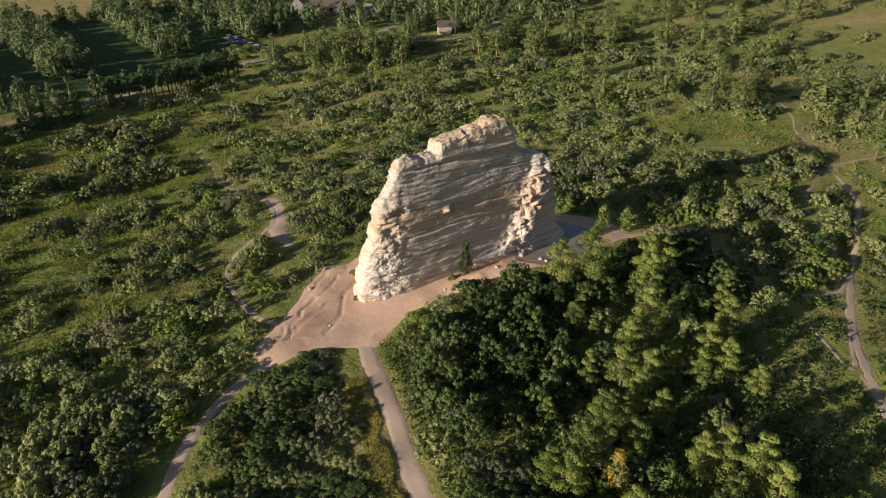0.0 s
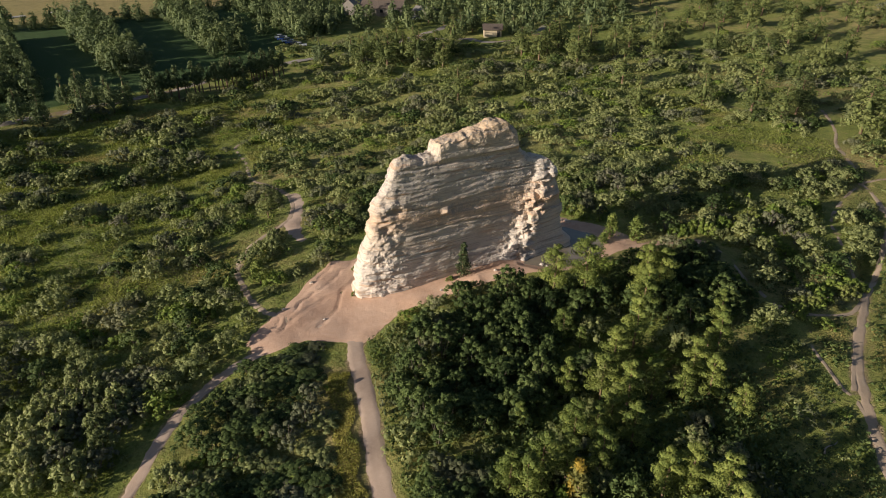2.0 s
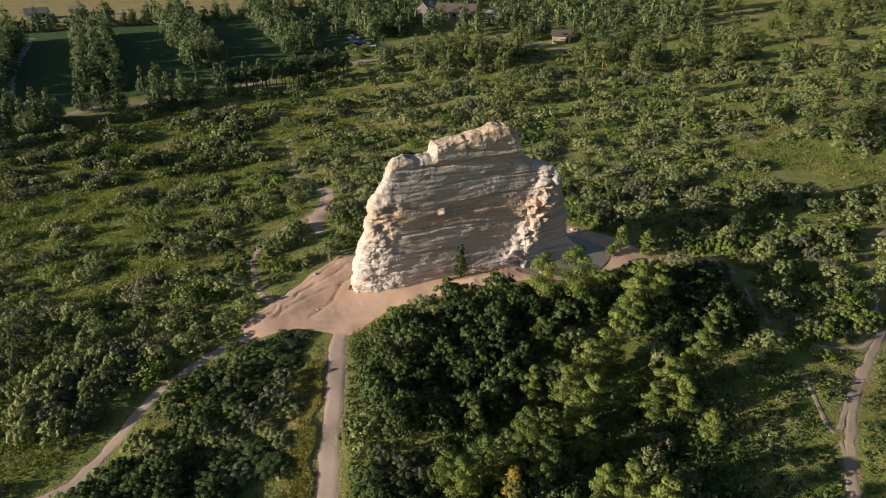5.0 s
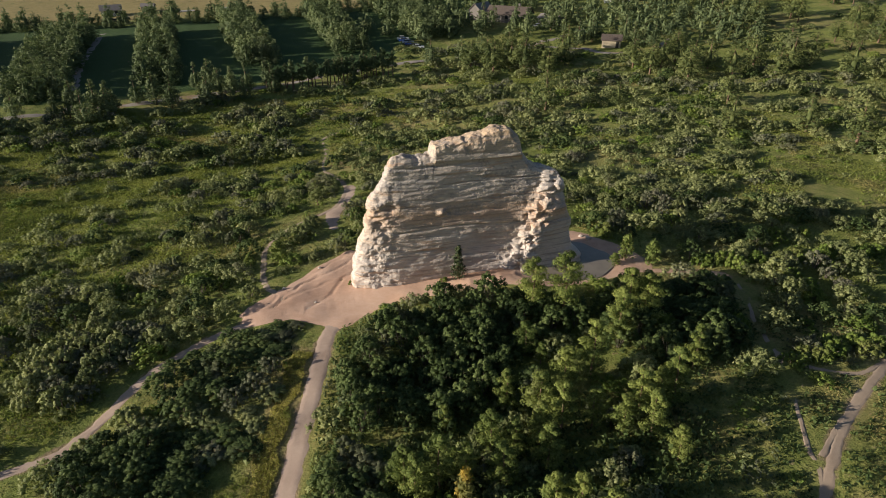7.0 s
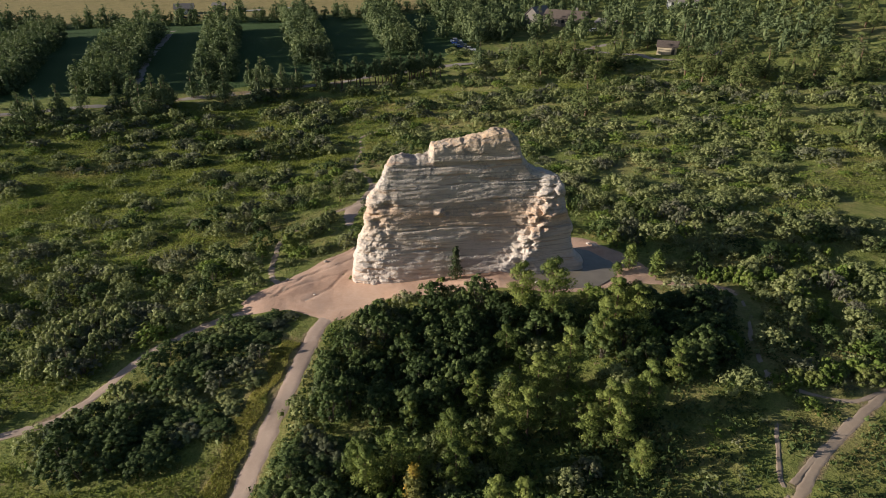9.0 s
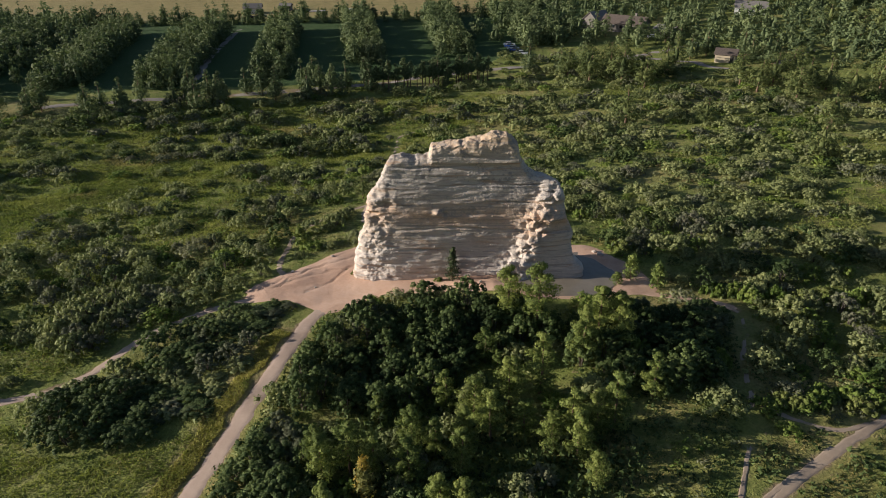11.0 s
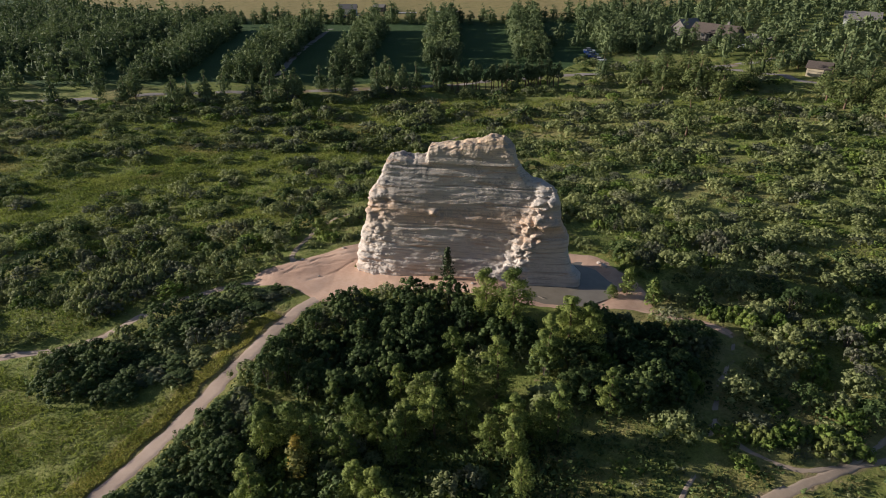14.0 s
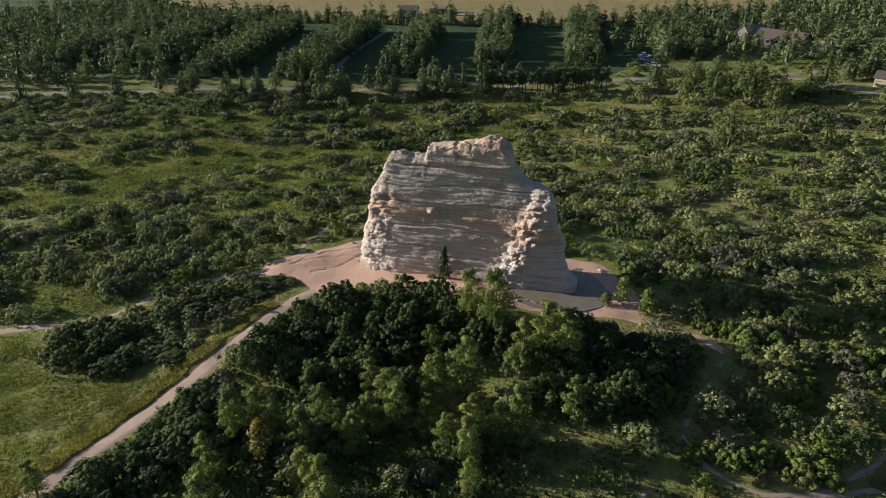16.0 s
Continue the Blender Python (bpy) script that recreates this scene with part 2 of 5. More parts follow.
WASH = ((-26.4, 101.4), (-24.4, 101.0), (-22.2, 96.0), (-20.6, 90.0), (-20.2, 86.6), (-18.9, 82.6), (-17.4, 79.4), (-18.4, 78.8), (-20.6, 82.0), (-22.6, 85.4), (-22.6, 90.0), (-24.0, 95.6))
LINES = [(w, smooth_path(p, 2.0)) for _, w, _, p in WAYS]


def bare(x, y):
    """Distance to the edge of bare ground, negative on it."""
    d = np.minimum(signed(x, y, CLEARING), signed(x, y, WASH))
    for w, line in LINES:
        d = np.minimum(d, dist_to_path(x, y, line) - w / 2)
    return d


# the same, read from a fine table
TABLE_X, TABLE_Y = np.arange(-250.0, 270.0, 0.8), np.arange(0.0, 400.0, 0.8)
TABLE = bare(*np.meshgrid(TABLE_X, TABLE_Y))


def bare_at(x, y):
    x, y = np.asarray(x, float), np.asarray(y, float)
    u = np.clip((x + 250.0) / 0.8, 0, len(TABLE_X) - 2.001)
    v = np.clip(y / 0.8, 0, len(TABLE_Y) - 2.001)
    i, j = u.astype(int), v.astype(int)
    u, v = u - i, v - j
    return (TABLE[j, i] * (1 - u) + TABLE[j, i + 1] * u) * (1 - v) + (TABLE[j + 1, i] * (1 - u) + TABLE[j + 1, i + 1] * u) * v


# far yellow field, mown nursery plots and other open ground
FIELD = ((-420, 190), (-275, 205), (-231, 221), (-178, 249), (-128, 272), (-104, 292), (-92, 322), (-60, 380), (-250, 520), (-560, 420))
MEADOW = ((-34, 8), (-30, 22), (-24, 27), (-15, 25.0), (-7, 29.4), (-4, 33.5), (0.2, 33), (3.2, 20), (6, 8))


def mesh_from(name, verts, faces, mat, smooth=False):
    me = bpy.data.meshes.new(name)
    me.from_pydata(verts, [], faces)
    me.materials.append(mat)
    if smooth:
        me.polygons.foreach_set("use_smooth", np.ones(len(me.polygons), bool))
    me.update()
    return me


def spread(lo, hi, a, b, step, far_lo, far_hi):
    """Grid lines: dense from a to b, growing outward."""
    mid = list(np.arange(a, b, step))
    up, s = [], step
    v = b
    while v < far_hi:
        up.append(v)
        s *= 1.075
        v += s
    down, s, v = [], step, a
    while v > far_lo:
        s *= 1.075
        v -= s
        down.append(v)
    return np.array(down[::-1] + mid + up + [])


def ground_material():
    m, nt, b, pos = material("meadow_ground", 0.95)
    at = nt.nodes.new("ShaderNodeAttribute")
    at.attribute_name = "bare"
    dry = nt.nodes.new("ShaderNodeAttribute")
    dry.attribute_name = "dry"
    big = noise_node(nt, pos, 0.045, 4.0, 0.6, 0.6)
    mid = noise_node(nt, pos, 0.35, 5.0, 0.65)
    fine = noise_node(nt, pos, 3.2, 5.0, 0.7)
    green = ramp_node(nt, [(0.36, (0.110, 0.145, 0.032)), (0.50, (0.190, 0.222, 0.050)), (0.64, (0.295, 0.304, 0.080))])
    nt.links.new(mix_node(nt, 0.5, mid, fine), green.inputs[0])
    straw = ramp_node(nt, [(0.30, (0.20, 0.165, 0.065)), (0.52, (0.34, 0.275, 0.115)), (0.74, (0.46, 0.37, 0.17))])
    nt.links.new(mix_node(nt, 0.6, mid, fine), straw.inputs[0])
    soil = ramp_node(nt, [(0.3, (0.24, 0.165, 0.110)), (0.7, (0.40, 0.285, 0.195))])
    nt.links.new(fine, soil.inputs[0])
    clump = noise_node(nt, pos, 0.13, 5.0, 0.7, 1.0)
    weeds = ramp_node(nt, [(0.3, (0.040, 0.062, 0.016)), (0.7, (0.090, 0.115, 0.030))])
    nt.links.new(fine, weeds.inputs[0])
    dryness = math_node(nt, 'ADD', remap(nt, math_node(nt, 'ADD', math_node(nt, 'MULTIPLY', big, 0.7), math_node(nt, 'MULTIPLY', mid, 0.4)), 0.50, 0.72, 0.0, 0.75), dry.outputs["Fac"], True)
    c = mix_node(nt, dryness, green.outputs[0], straw.outputs[0])
    c = mix_node(nt, remap(nt, math_node(nt, 'ADD', math_node(nt, 'MULTIPLY', clump, 0.6), math_node(nt, 'MULTIPLY', mid, 0.4)), 0.52, 0.64, 0.0, 0.55), c, weeds.outputs[0])
    # nursery lawn green, darkened for the shade between the pine strips
    shaded_lawn = ramp_node(nt, [(0.3, (0.040, 0.078, 0.024)), (0.7, (0.070, 0.118, 0.036))])
    nt.links.new(fine, shaded_lawn.inputs[0])
    c = mix_node(nt, remap(nt, dry.outputs["Fac"], -0.35, -0.65), c, shaded_lawn.outputs[0])
    worn = remap(nt, math_node(nt, 'ADD', at.outputs["Fac"], math_node(nt, 'MULTIPLY', math_node(nt, 'SUBTRACT', mid, 0.5), 2.6)), -0.45, 0.05, 0.8, 0.0)
    c = mix_node(nt, worn, c, soil.outputs[0])
    spots = remap(nt, noise_node(nt, pos, 0.8, 3.0, 0.7), 0.64, 0.72)
    c = mix_node(nt, math_node(nt, 'MULTIPLY', spots, 0.55), c, soil.outputs[0])
    nt.links.new(c, b.inputs["Base Color"])
    nt.links.new(bump_node(nt, mix_node(nt, 0.6, mid, fine), 1.0, 0.5), b.inputs["Normal"])
    return m


xs = spread(0, 0, -58.0, 74.0, 0.85, -2600, 2600)
ys = spread(0, 0, 12.0, 108.0, 0.85, -700, 3200)
gx, gy = np.meshgrid(xs, ys)
gz = land(gx, gy)
near = (gx > -70) & (gx < 95) & (gy > 0) & (gy < 150)
bd = np.full(gx.shape, 9.0)
bd[near] = bare(gx[near], gy[near])
far_road = (gx > -240) & (gx < 60) & (gy > 20) & (gy < 290) & ~near
bd[far_road] = bare_at(gx[far_road], gy[far_road])
gz = gz - 0.10 * np.clip(-bd / 0.3, 0, 1) * near
nx, ny = len(xs), len(ys)
idx = np.arange(nx * ny).reshape(ny, nx)
quads = np.stack([idx[:-1, :-1], idx[:-1, 1:], idx[1:, 1:], idx[1:, :-1]], -1).reshape(-1, 4)
ground_mesh = mesh_from("ground", np.stack([gx, gy, gz], -1).reshape(-1, 3).tolist(), quads.tolist(), ground_material(), True)
dry_at = np.zeros(gx.shape)
dry_at += 0.9 * np.clip(-signed(gx, gy, FIELD) / 8, 0, 1)
dry_at += 0.12 * np.clip(-signed(gx, gy, MEADOW) / 3, 0, 1)
main_d = dist_to_path(gx, gy, smooth_path(WAYS[0][3], 2.0))
trail_x = np.interp(gy, (12.0, 22.6, 31.2, 41.6, 51.0), (6.0, 3.4, 0.9, -2.2, -5.2))
dry_at += 1.0 * np.exp(-((main_d - 2.4) / 1.4) ** 2) * (gy < 50) * near * (gx < trail_x)
for cx, cy, r in ((45.5, 54, 4.5), (50, 70, 4), (47, 66, 3), (-17, 41, 3.5), (-30, 72, 6), (38, 80, 5), (-34, 112, 8), (62, 92, 7), (-20, 150, 14), (-50, 158, 12), (20, 120, 8), (72, 108, 9), (150, 230, 40), (90, 150, 14)):
    dry_at += 0.5 * np.exp(-((gx - cx) ** 2 + (gy - cy) ** 2) / r ** 2)
# below zero on the nursery plots, which picks the shade-darkened lawn colour
dry_at -= 0.8 * ((gx < -60) & (gy > 90) & (signed(gx, gy, FIELD) > 6) & (dist_to_path(gx, gy, LINES[11][1]) > 3) & (gy - 216 > (gx + 37) * 0.9))
for key, val in (("bare", bd), ("dry", dry_at)):
    ground_mesh.attributes.new(key, 'FLOAT', 'POINT').data.foreach_set("value", val.astype(np.float32).ravel())
ground = tagged(new("ground", ground_mesh), "rolling green meadow ground with dry grass patches", "ground", kind="structure")


def dirt_material(name, lo, mid, hi, rut=0.5):
    m, nt, b, pos = material(name, 0.95)
    big = noise_node(nt, pos, 0.22, 4.0, 0.6, 0.8)
    fine = noise_node(nt, pos, 2.4, 6.0, 0.7)
    grit = noise_node(nt, pos, 14.0, 3.0, 0.7)
    r = ramp_node(nt, [(0.28, lo), (0.5, mid), (0.72, hi)])
    nt.links.new(math_node(nt, 'ADD', math_node(nt, 'MULTIPLY', big, 0.6), math_node(nt, 'ADD', math_node(nt, 'MULTIPLY', fine, 0.28), math_node(nt, 'MULTIPLY', grit, 0.12))), r.inputs[0])
    nt.links.new(r.outputs[0], b.inputs["Base Color"])
    nt.links.new(bump_node(nt, mix_node(nt, 0.4, fine, grit), rut, 0.08), b.inputs["Normal"])
    return m


TRAIL = dirt_material("pink_gravel", (0.36, 0.262, 0.203), (0.46, 0.348, 0.276), (0.55, 0.430, 0.350))
PATH = dirt_material("path_dirt", (0.27, 0.205, 0.15), (0.38, 0.295, 0.22), (0.48, 0.38, 0.29))
SAND = dirt_material("orange_sand", (0.44, 0.275, 0.190), (0.57, 0.380, 0.275), (0.66, 0.480, 0.370), 0.9)
ROAD = dirt_material("road_gravel", (0.24, 0.21, 0.185), (0.31, 0.275, 0.245), (0.38, 0.34, 0.305))


def lay_way(name, width, label, pts, mat):
    """A worn way draped on the land, its edges ragged and tucked under the turf."""
    step = 0.35 if width < 2.6 else 0.9
    line = smooth_path(pts, step)
    tang = np.gradient(line, axis=0)
    tang /= np.hypot(tang[:, 0], tang[:, 1])[:, None] + 1e-9
    side = np.stack([-tang[:, 1], tang[:, 0]], -1)
    verts, cols = [], 7
    for k, (p, s) in enumerate(zip(line, side)):
        loose = 0.4 if width > 2 else 1.0
        ragged = [0.92 + loose * 0.5 * noise.noise((p[0] * 0.55 + 9 * e, p[1] * 0.55, 3.1)) + loose * 0.4 * noise.noise((p[0] * 1.7, p[1] * 1.7 + 7 * e, 1.0)) for e in (0, 1)]
        for c in range(cols):
            u = c / (cols - 1) * 2 - 1
            q = p + s * u * width / 2 * (ragged[0] if u < 0 else ragged[1])
            verts.append((q[0], q[1], 0.05 - 0.11 * abs(u) ** 4 - 0.03 * (1 - abs(u))))
    v = np.array(verts)
    v[:, 2] += land(v[:, 0], v[:, 1]) - (0.05 if width < 2.6 else 0.0)
    n = len(line)
    faces = [(k * cols + c, k * cols + c + 1, (k + 1) * cols + c + 1, (k + 1) * cols + c) for k in range(n - 1) for c in range(cols - 1)]
    ob = new(name, mesh_from(name, v.tolist(), faces, mat, True))
    ob.data.flip_normals()
    return tagged(ob, label, name, kind="structure")


for name, width, label, pts in WAYS:
    lay_way(name, width, label, pts, ROAD if name == "road" else TRAIL if width > 1.55 else SAND if width == 1.5 else PATH)


def lay_patch(name, label, outline, mat, step, lift, relief):
    """A patch of bare ground inside an outline."""
    from mathutils.geometry import delaunay_2d_cdt
    edge = smooth_path(list(outline) + [outline[0]], 0.45)[:-1]
    edge = [(p[0] + 0.45 * noise.noise((p[0] * 0.5, p[1] * 0.5, 5)) + 0.25 * noise.noise((p[0] * 1.6, p[1] * 1.6, 2)), p[1] + 0.45 * noise.noise((p[0] * 0.5, p[1] * 0.5, 9)) + 0.25 * noise.noise((p[0] * 1.6, p[1] * 1.6, 8))) for p in edge]
    e = np.array(edge)
    px, py = np.meshgrid(np.arange(e[:, 0].min(), e[:, 0].max(), step), np.arange(e[:, 1].min(), e[:, 1].max(), step))
    keep = signed(px, py, edge) < -0.3
    pts = [Vector(p) for p in edge] + [Vector(p) for p in zip(px[keep], py[keep])]
    n = len(edge)
    out, _, tris, *_ = delaunay_2d_cdt(pts, [(k, (k + 1) % n) for k in range(n)], [list(range(n))], 1, 1e-5)
    v = np.array([(p.x, p.y) for p in out])
    d = signed(v[:, 0], v[:, 1], edge)
    z = land(v[:, 0], v[:, 1]) - 0.10 * np.clip(-(d + 0.1) / 0.3, 0, 1) + lift * np.clip(-d / 0.5, 0, 1) - 0.06 * (d > -0.05) + relief(v[:, 0], v[:, 1]) * np.clip(-d / 1.5, 0, 1)
    me = mesh_from(name, np.column_stack([v, z]).tolist(), [tuple(t) for t in tris], mat, True)
    return tagged(new(name, me), label, "sand", kind="structure")


RILLS = (((-8.6, 73.0), (-10.4, 69.0), (-11.2, 66.0), (-13.4, 61.6), (-15.6, 57.0)), ((-8.0, 67.0), (-9.6, 64.2), (-12.2, 60.6), (-14.6, 56.0)), ((-11.6, 71.0), (-13.0, 66.4), (-14.2, 62.8)), ((-9.6, 64.2), (-9.0, 60.6), (-10.5, 57.0)), ((-12.6, 64.0), (-13.8, 60.0), (-14.4, 56.4)))


def rills(x, y):
    """Low swells, with thin channels washed into the sand."""
    m = np.array([0.6 * noise.noise((a * 0.35, b * 0.35, 1.4)) + 0.35 * noise.noise((a * 1.3, b * 1.3, 1.4)) for a, b in zip(x, y)])
    wob = np.array([0.5 * noise.noise((a * 0.6, b * 0.6, 8.4)) for a, b in zip(x, y)])
    cut = 0
    for line in RILLS:
        cut = cut + 0.11 * np.exp(-(dist_to_path(x + wob, y - wob, line) / 0.17) ** 2)
    bank = 0.7 * np.exp(-(((x - 7.0) * 0.86 + (y - 65.0) * 0.5) / 4.6) ** 2 - ((-(x - 7.0) * 0.5 + (y - 65.0) * 0.86) / 1.6) ** 2)
    dry_land = np.clip((signed(x, y, POND) - 0.4) / 2.5, 0, 1)
    return (0.06 + 0.06 * m + bank) * dry_land - cut


clearing = lay_patch("sand", "bare orange-pink sandy clearing around the rock, cut by rills", CLEARING, SAND, 0.22, 0.08, rills)
sand_tree = BVHTree.FromPolygons([v.co.copy() for v in clearing.data.vertices], [tuple(p.vertices) for p in clearing.data.polygons])


def sand_rise(x, y):
    """How far the sand lies above the land at a place."""
    spot = sand_tree.ray_cast(Vector((x, y, 60.0)), Vector((0, 0, -1)))[0]
    return 0.0 if spot is None else max(0.0, spot.z - land1(x, y))


lay_patch("sand", "pale sandy wash cut into the scrub", WASH, TRAIL, 0.6, 0.10, lambda x, y: 0 * x)

# muddy pond at the foot of the rock
m_water, nt, b, pos = material("pond_water", 0.08)
mud = ramp_node(nt, [(0.3, (0.210, 0.180, 0.140)), (0.7, (0.270, 0.235, 0.185))])
nt.links.new(noise_node(nt, pos, 0.5), mud.inputs[0])
nt.links.new(mud.outputs[0], b.inputs["Base Color"])
b.inputs["Specular IOR Level"].default_value = 0.5
nt.links.new(bump_node(nt, noise_node(nt, pos, 5.0, 2.0), 0.05, 0.02), b.inputs["Normal"])
shore = smooth_path(list(POND) + [POND[0]], 0.5)[:-1]
water = [(p[0] * 1.07 - 18 * 0.07, p[1] * 1.07 - 73.8 * 0.07, POND_LEVEL) for p in shore]
tagged(new("pond", mesh_from("pond", water, [tuple(range(len(water)))], m_water)), "shallow murky brown pond beside the rock", "water", kind="structure")

# ---- the sandstone fin ----
ROCK_AT = Vector((-6.3, 61.0, 0.0))
ALONG, BACK = Vector((0.883, 0.469, 0)), Vector((-0.469, 0.883, 0))


def curve(x, keys):
    return float(np.interp(x, [k for k, _ in keys], [v for _, v in keys]))


def step01(x):
    x = min(1, max(0, x))
    return x * x * (3 - 2 * x)


TOP = ((0, 13.0), (4.4, 13.6), (5.2, 14.3), (6.5, 14.6), (8.0, 14.2), (9.6, 14.4), (10.0, 15.7), (11.5, 15.9), (13.5, 16.1), (15.5, 16.6), (17.5, 17.1), (18.6, 17.0), (19.8, 16.0), (20.2, 14.3), (21.2, 12.9), (22.4, 12.3), (24.5, 11.9), (26, 11.2), (30, 10.5))
LEFT = ((0, -0.1), (0.1, 0.1), (0.4, 1.1), (0.55, 1.9), (0.68, 2.6), (0.74, 2.3), (0.80, 3.0), (0.9, 4.2), (1.0, 4.9))
RIGHT = ((0, 28.9), (0.12, 28.6), (0.25, 28.5), (0.33, 27.4), (0.5, 26.7), (0.60, 26.8), (0.75, 25.8), (0.9, 25.4), (1.0, 24.9))


def build_rock():
    foot, around, levels = -2.6, 600, 180
    theta = []
    for k in range(around):
        theta.append(k / around * 2 * math.pi)

    def ring_point(th, v):
        """Place on the rock's skin before weathering: along, back, up."""
        a0, a1 = curve(v, LEFT), curve(v, RIGHT)
        c, s = math.cos(th), math.sin(th)
        ca = math.copysign(abs(c) ** 0.75, c)
        a = (a0 + a1) / 2 - ca * (a1 - a0) / 2
        z = foot + v * (curve(a, TOP) - foot)
        front = 0.15 + 0.10 * math.exp(-((a - 13.5) / 5.0) ** 2) * (0.4 + 0.055 * max(z, 0)) + 0.07 * max(z - 9, 0)
        front += 0.055 * max(0.0, 5.8 - a) ** 1.45 + 0.030 * min(max(a - 5.8, 0.0), 13.0)
        ridge = 19.2 + 0.36 * z + 0.7 * noise.noise((z * 0.5, 3, 7))
        front -= (1.15 + 0.5 * noise.noise((z * 0.7, 8, 1))) * step01((a - ridge + 1.3) / 2.8) * (1 - 0.75 * step01((z - 10.5) / 2.5)) * (1 - 0.30 * step01((a - ridge - 2.0) / 4))
        front -= 0.5 * step01((1.8 - z) / 2.5) * step01((a - 15) / 6)
        front -= 0.35 * step01((z - 13.7) / 0.5) * step01((a - 9.6) / 0.6)
        thick = (5.4 - 2.7 * v) * (0.75 + 0.25 * math.sin(math.pi * min(1, max(0, a / 28))))
        end = abs(s) ** 0.36
        b = front + thick / 2 - math.copysign(end, s) * thick / 2
        return a, b, z, front + thick / 2

    # even steps round the ring
    dense = [ring_point(2 * math.pi * k / 4000, 0.35) for k in range(4001)]
    leng = np.cumsum([0] + [math.hypot(p[0] - q[0], p[1] - q[1]) * (1.0 if p[1] < 2.6 else 0.35) for p, q in zip(dense[1:], dense)])
    theta = np.interp(np.linspace(0, leng[-1], around, endpoint=False), leng, np.linspace(0, 2 * math.pi, 4001))

    def beds(a, s, thick, seed):
        """Each bed of stone stands out or back by its own amount."""
        k = math.floor(s / thick)
        f = s / thick - k
        here = noise.noise((a * 0.16 + seed, k * 5.31, seed)) + 0.35 * noise.noise((a * 0.6, k * 3.7, seed + 4))
        above = noise.noise((a * 0.16 + seed, (k + 1) * 5.31, seed)) + 0.35 * noise.noise((a * 0.6, (k + 1) * 3.7, seed + 4))
        return here + (above - here) * step01((f - 0.82) / 0.18)

    def ridged(x, y, z):
        v, amp, f = 0, 0.5, 1.0
        for o in range(4):
            v += amp * (1 - 2.2 * abs(noise.noise((x * f, y * f, z * f + o * 7))))
            amp, f = amp * 0.55, f * 2.1
        return v

    def knuckles(x, y, z):
        """Rounded blocks with clefts between them, 0 in the clefts and 1 on top."""
        d = noise.voronoi((x, y, z))[0]
        return min(1.0, (d[1] - d[0]) * 2.6) ** 0.85

    def weather(a, b, z):
        """Ledges, cracks, chunks and pits, pushed outward along the skin."""
        warp = 0.40 * noise.noise((a * 0.10, b * 0.2, z * 0.15)) + 0.08 * noise.noise((a * 0.6, b * 0.6, z * 0.3))
        s = z - 0.015 * a + warp
        ledge = 0.10 * noise.noise((2.3, 5.1, s * 0.5)) + 0.10 * beds(a, s, 1.5, 1.0) + 0.075 * beds(a, s, 0.52, 9.0) + 0.05 * beds(a * 1.6, s, 0.24, 17.0)
        crack = 0
        for level, deep, wide in ((2.6, 0.16, 0.06), (5.6, 0.38, 0.09), (6.4, 0.14, 0.05), (8.9, 0.24, 0.07), (11.2, 0.16, 0.06), (13.3, 0.30, 0.10), (14.6, 0.14, 0.06)):
            wob = s - level + 0.22 * noise.noise((a * 0.25, level, 1))
            crack -= deep * math.exp(-(wob / wide) ** 2) * max(0, 0.55 + 0.9 * noise.noise((a * 0.16, level * 3, 2)))
        band = math.exp(-((a - 20.0 - 0.34 * z) / 1.7) ** 2) * step01((12.2 - z) / 1.2)
        nose = step01((6.3 - a + 0.8 * noise.noise((z * 0.6, 1, 5))) / 2.6)
        rough = 0.95 * nose + 1.05 * band + 0.06 + 0.30 * step01((z - 14.6) / 0.8)
        blocks = 0.66 * knuckles(a * 0.60, b * 0.4, s * 0.95) + 0.16 * knuckles(a * 1.3 + 4, b * 1.0, s * 2.4) - 0.50
        chunk = 0.26 * beds(a * 2.2, s, 0.72, 21.0) + 0.20 * beds(a * 4.2, s, 0.31, 33.0) + 0.24 * ridged(a * 0.45, b * 0.45, s * 1.3) + 0.80 * band * blocks
        lump = 0.30 * noise.noise((a * 0.3, b * 0.3, s * 0.35)) + 0.14 * noise.noise((a * 0.95, b * 0.9, s * 1.1))
        fine = 0.04 * ridged(a * 0.7, b * 0.7, s * 4.0) + (0.012 + 0.03 * min(rough, 1)) * noise.noise((a * 6, b * 6, z * 9)) + 0.06 * min(rough, 1) * ridged(a * 2.4, b * 2.4, s * 3.0)
        hole = noise.voronoi((a * 0.95, b * 0.95 + 3, s * 1.15))[0][0]
        hole = -0.65 * math.exp(-(hole / 0.30) ** 2) * min(1.0, 0.95 * band + 0.25 * nose * step01((10 - abs(z - 8) * 2) / 4))
        knob = 0.5 * math.exp(-((a - 10.7) / 0.45) ** 2 - ((z - 8.0) / 0.30) ** 2) - 0.3 * math.exp(-((a - 11.6) / 0.3) ** 2 - ((z - 7.8) / 0.22) ** 2)
        pit = -0.5 * math.exp(-((a - 4.6) / 0.5) ** 2 - ((z - 8.8) / 0.4) ** 2) - 0.4 * math.exp(-((a - 3.4) / 0.4) ** 2 - ((z - 6.9) / 0.35) ** 2)
        return ledge + crack + rough * chunk + lump * (0.05 + 0.45 * min(max(rough - 0.1, 0.0), 1)) + fine + hole + knob + pit

    verts, faces = [], []
